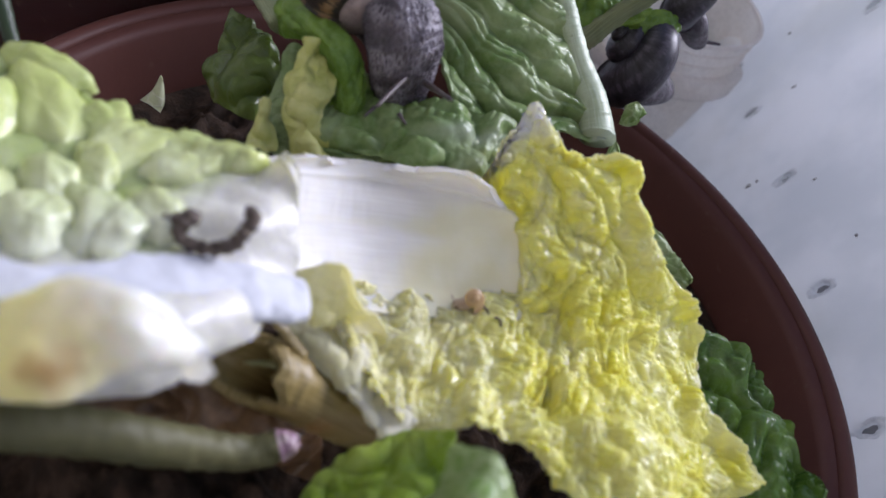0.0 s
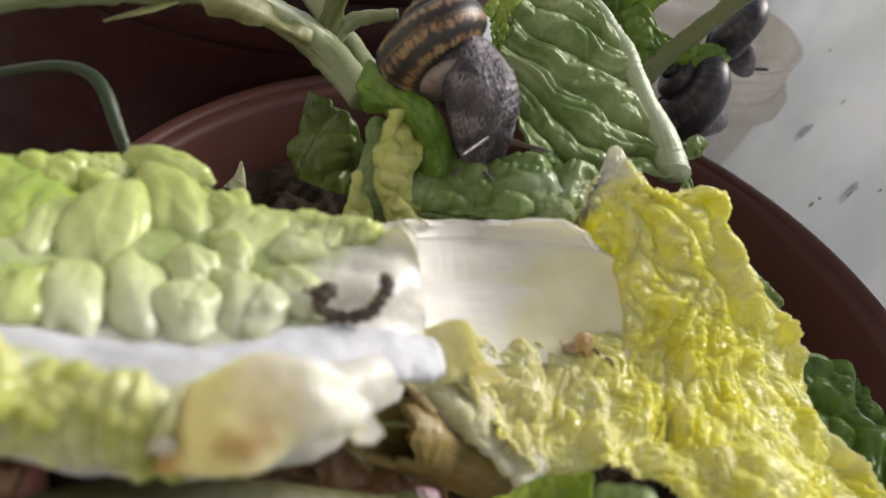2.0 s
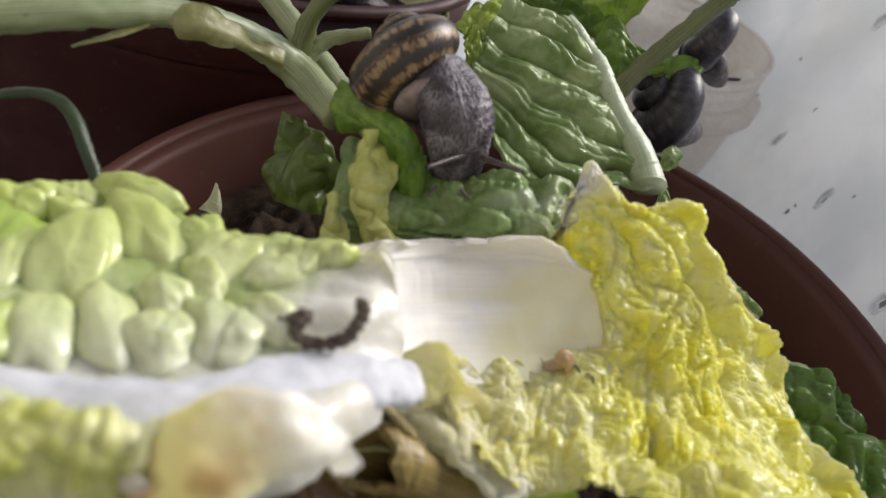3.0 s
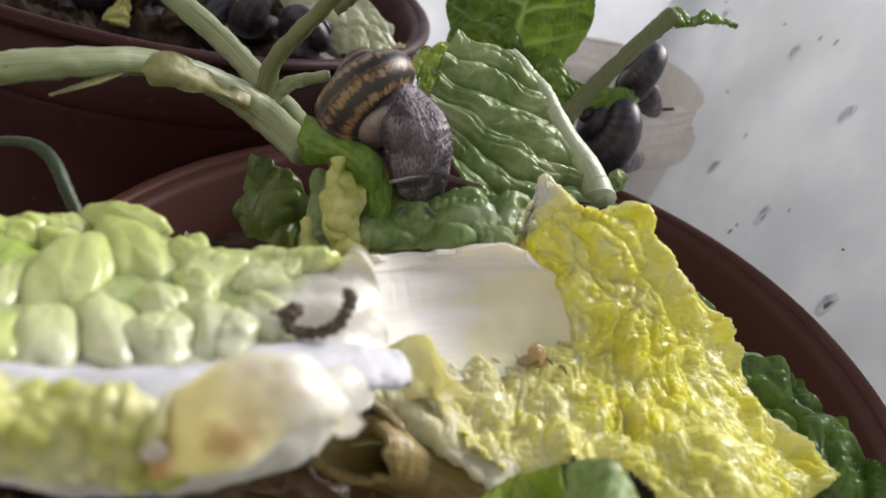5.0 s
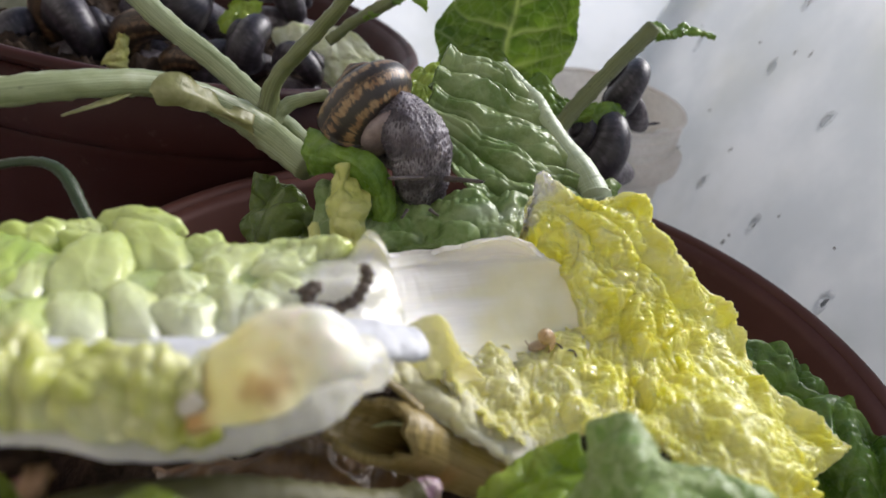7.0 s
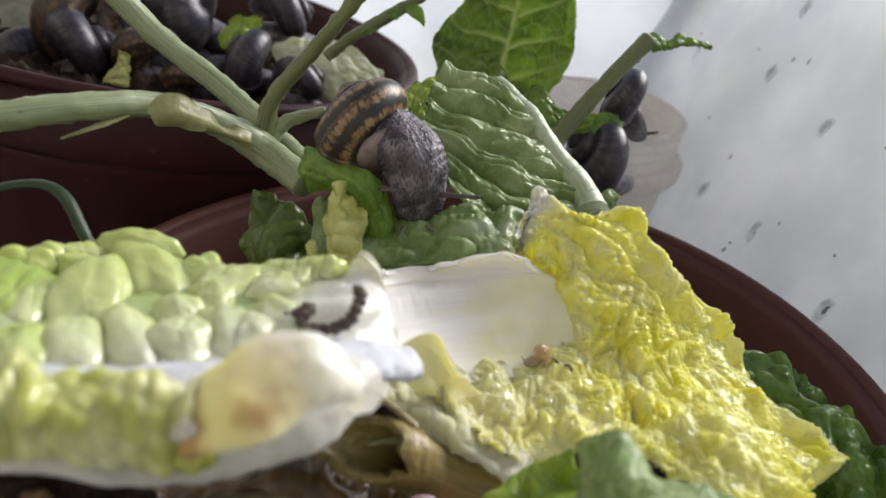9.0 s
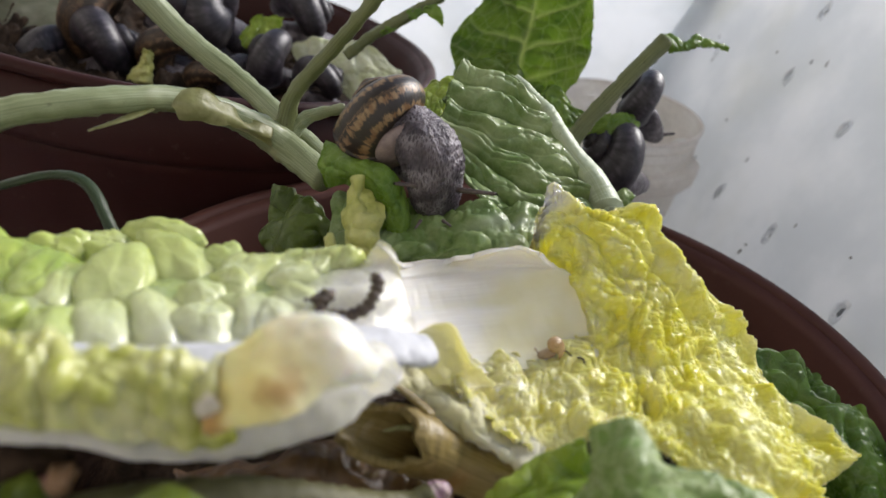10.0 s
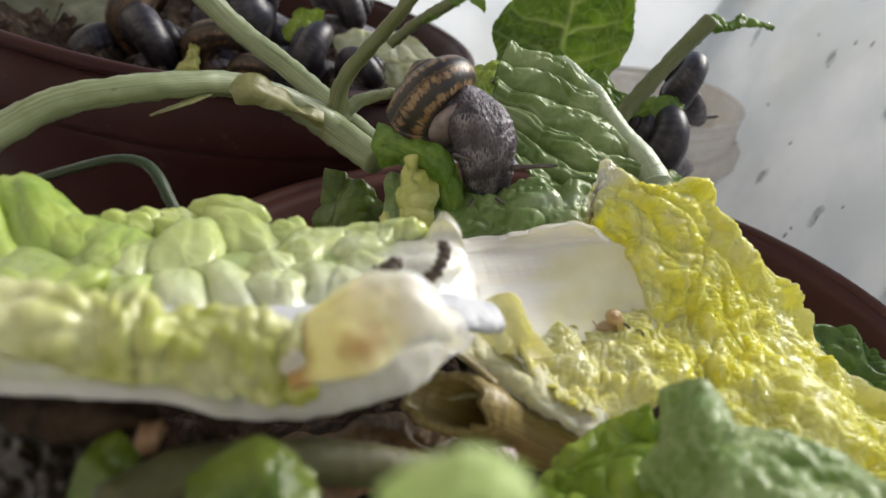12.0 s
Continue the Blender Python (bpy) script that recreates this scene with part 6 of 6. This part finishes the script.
dropping([(-0.0411, -0.0700, 0.2648), (-0.0388, -0.0698, 0.2658), (-0.0362, -0.0687, 0.2674), (-0.0372, -0.0708, 0.2664), (-0.0359, -0.0722, 0.2655), (-0.0327, -0.0720, 0.2656), (-0.0298, -0.0709, 0.2667), (-0.0285, -0.0691, 0.2685), (-0.0282, -0.0671, 0.2700), (-0.0294, -0.0667, 0.2716)], 0.00105, "curled knobbly brown dropping on the savoy leaf")
dropping([(0.0112, -0.0366, 0.2392), (0.0126, -0.0368, 0.2388), (0.0136, -0.0376, 0.2384)], 0.0002, "thread-thin dark dropping beside the baby snail")
dropping([(0.0148, -0.0377, 0.2384), (0.0160, -0.0377, 0.2384), (0.0167, -0.0389, 0.2380)], 0.0002, "thread-thin dark dropping beside the baby snail")
flake = tagged(leaf("leaf_flake", [
    [(-0.0984, 0.0274, 0.1913), (-0.0962, 0.0305, 0.1944), (-0.0958, 0.0339, 0.1979)],
    [(-0.0953, 0.0267, 0.1918), (-0.0936, 0.0291, 0.1942), (-0.0944, 0.0325, 0.1978)],
    [(-0.0915, 0.0269, 0.1903), (-0.0915, 0.0292, 0.1927), (-0.0937, 0.0325, 0.1963)],
], WHITE_LEAF, "white translucent leaf flake in the pot", "leaf scrap", 20, 12, thick=0.0005), group="")


def litter(place, axes, material, label, seed, category="leaf litter"):
    verts, faces = blob(place, axes, seed, 0.35, 24, 30)
    return tagged(link(category.replace(" ", "_"), verts, faces, material, None, "", place), label, category, "pot litter")


litter((-0.0281, -0.0662, 0.1806), [(0.016, 0, 0), (0, 0.010, 0.002), (0, -0.002, 0.007)], BARK, "orange-brown piece of bark in the soil", 3)
litter((0.0041, -0.0421, 0.1777), [(0.018, 0.004, 0), (-0.003, 0.010, 0), (0, 0, 0.006)], ROT, "brown rotten leaf lump under the stems", 5)
litter((-0.0392, -0.0539, 0.1853), [(0.020, 0, 0), (0, 0.012, 0), (0, 0, 0.006)], ROT, "brown rotten leaf lump under the stems", 7)
litter((-0.0650, -0.1064, 0.2559), [(0.0022, 0, 0.001), (0, 0.002, 0.001), (0, -0.001, 0.0024)], BARK, "small orange-brown chip among the scraps", 9)
litter((-0.0806, -0.1016, 0.2540), [(0.012, 0, 0), (0, 0.006, 0), (0, 0, 0.005)], SOIL, "black clod of wet soil", 11, "soil clod")
leaf("lettuce_leaf", [
    [(-0.0771, -0.1134, 0.2458), (-0.0760, -0.1075, 0.2514), (-0.0727, -0.1030, 0.2546)],
    [(-0.0711, -0.1158, 0.2488), (-0.0697, -0.1113, 0.2522), (-0.0682, -0.1060, 0.2550)],
    [(-0.0662, -0.1174, 0.2496), (-0.0653, -0.1134, 0.2521), (-0.0658, -0.1077, 0.2539)],
], DARK_GREEN, "yellow-green leaf blade among the scraps", "lettuce leaf", 30, 24, relief=crumple(0.0008, 0.0004, 0.009, 83), edge=0.001, seed=29)

leaf("rotten_leaf", [
    [(-0.1113, -0.0986, 0.2431), (-0.0967, -0.0964, 0.2450), (-0.0873, -0.0956, 0.2453), (-0.0770, -0.0934, 0.2440)],
    [(-0.1035, -0.1080, 0.2459), (-0.0898, -0.1066, 0.2468), (-0.0795, -0.1057, 0.2470), (-0.0699, -0.1038, 0.2453)],
    [(-0.0947, -0.1208, 0.2433), (-0.0822, -0.1192, 0.2444), (-0.0729, -0.1181, 0.2453), (-0.0628, -0.1155, 0.2445)],
], ROT_DARK, "blackish wet rotten leaf over the pot's rim", "leaf litter", 60, 40, relief=crumple(0.002, 0.001, 0.008, 91), edge=0.003, seed=39, group="pot litter")

leaf("rotten_leaf", [
    [(-0.0690, -0.0640, 0.2080), (-0.0456, -0.0570, 0.2150), (-0.0268, -0.0470, 0.2130), (-0.0060, -0.0440, 0.2050)],
    [(-0.0670, -0.0748, 0.2110), (-0.0460, -0.0674, 0.2210), (-0.0253, -0.0613, 0.2190), (-0.0040, -0.0568, 0.2100)],
    [(-0.0650, -0.0860, 0.2060), (-0.0435, -0.0800, 0.2150), (-0.0228, -0.0740, 0.2130), (-0.0024, -0.0690, 0.2050)],
], ROT, "limp brown rotten leaf lying on the soil", "leaf litter", 110, 80, relief=lambda u, v, x, y, p: 0.0030 * billow(p, 80, 95) + 0.0010 * billow(p, 240, 96) - 0.002, edge=0.004, seed=44, group="pot litter")

# run-down grime on the leaning wall: flecks, one object
rng = np.random.default_rng(5)
verts, faces = [], []
for k in range(24):
    s, h = rng.uniform(0.36, 0.70), rng.uniform(0.15, 0.29)
    a, b = rng.uniform(0.0004, 0.0011), rng.uniform(0.0005, 0.0022)
    c = WALL_BASE + WALL_ALONG * s + WALL_RISE * h - WALL_N * 0.0011
    ring = [c + WALL_ALONG * (a * math.cos(q)) + WALL_RISE * (b * math.sin(q)) - WALL_N * 0.0002 for q in np.linspace(0, 2 * math.pi, 8, endpoint=False)]
    first = len(verts)
    verts += [tuple(p) for p in ring] + [tuple(c - WALL_N * 0.0006)]
    faces += [[first + q, first + (q + 1) % 8, first + 8] for q in range(8)]
tagged(link("grime", verts, faces, GRIME), "dark grime flecks on the milky wall", "grime", kind="stuff")


def motions():
    walk(feeler_right, [(t, aimed(FOOT_RIGHT, tip, 0.0125, snail)) for t, tip in [
        (0.0, (-0.0106, -0.0076, 0.2610)), (0.5, (-0.0091, -0.0065, 0.2609)), (1.5, (-0.0084, -0.0053, 0.2612)), (2.5, (-0.0085, -0.0058, 0.2605)), (5.5, (-0.0087, -0.0064, 0.2601)),
        (6.5, (-0.0088, -0.0064, 0.2604)), (9.0, (-0.0081, -0.0055, 0.2603)), (10.5, (-0.0083, -0.0059, 0.2599)), (12.0, (-0.0067, -0.0028, 0.2602))]])
    walk(feeler_left, [(t, aimed(FOOT_LEFT, tip, 0.0125, snail)) for t, tip in [
        (0.0, (-0.0246, -0.0115, 0.2545)), (0.5, (-0.0247, -0.0116, 0.2549)), (1.5, (-0.0251, -0.0115, 0.2564)), (2.5, (-0.0277, -0.0106, 0.2571)), (5.5, (-0.0305, -0.0086, 0.2574)),
        (6.5, (-0.0311, -0.0080, 0.2578)), (9.0, (-0.0330, -0.0051, 0.2584)), (10.5, (-0.0341, -0.0026, 0.2572)), (12.0, (-0.0331, -0.0036, 0.2600))]])


motions()
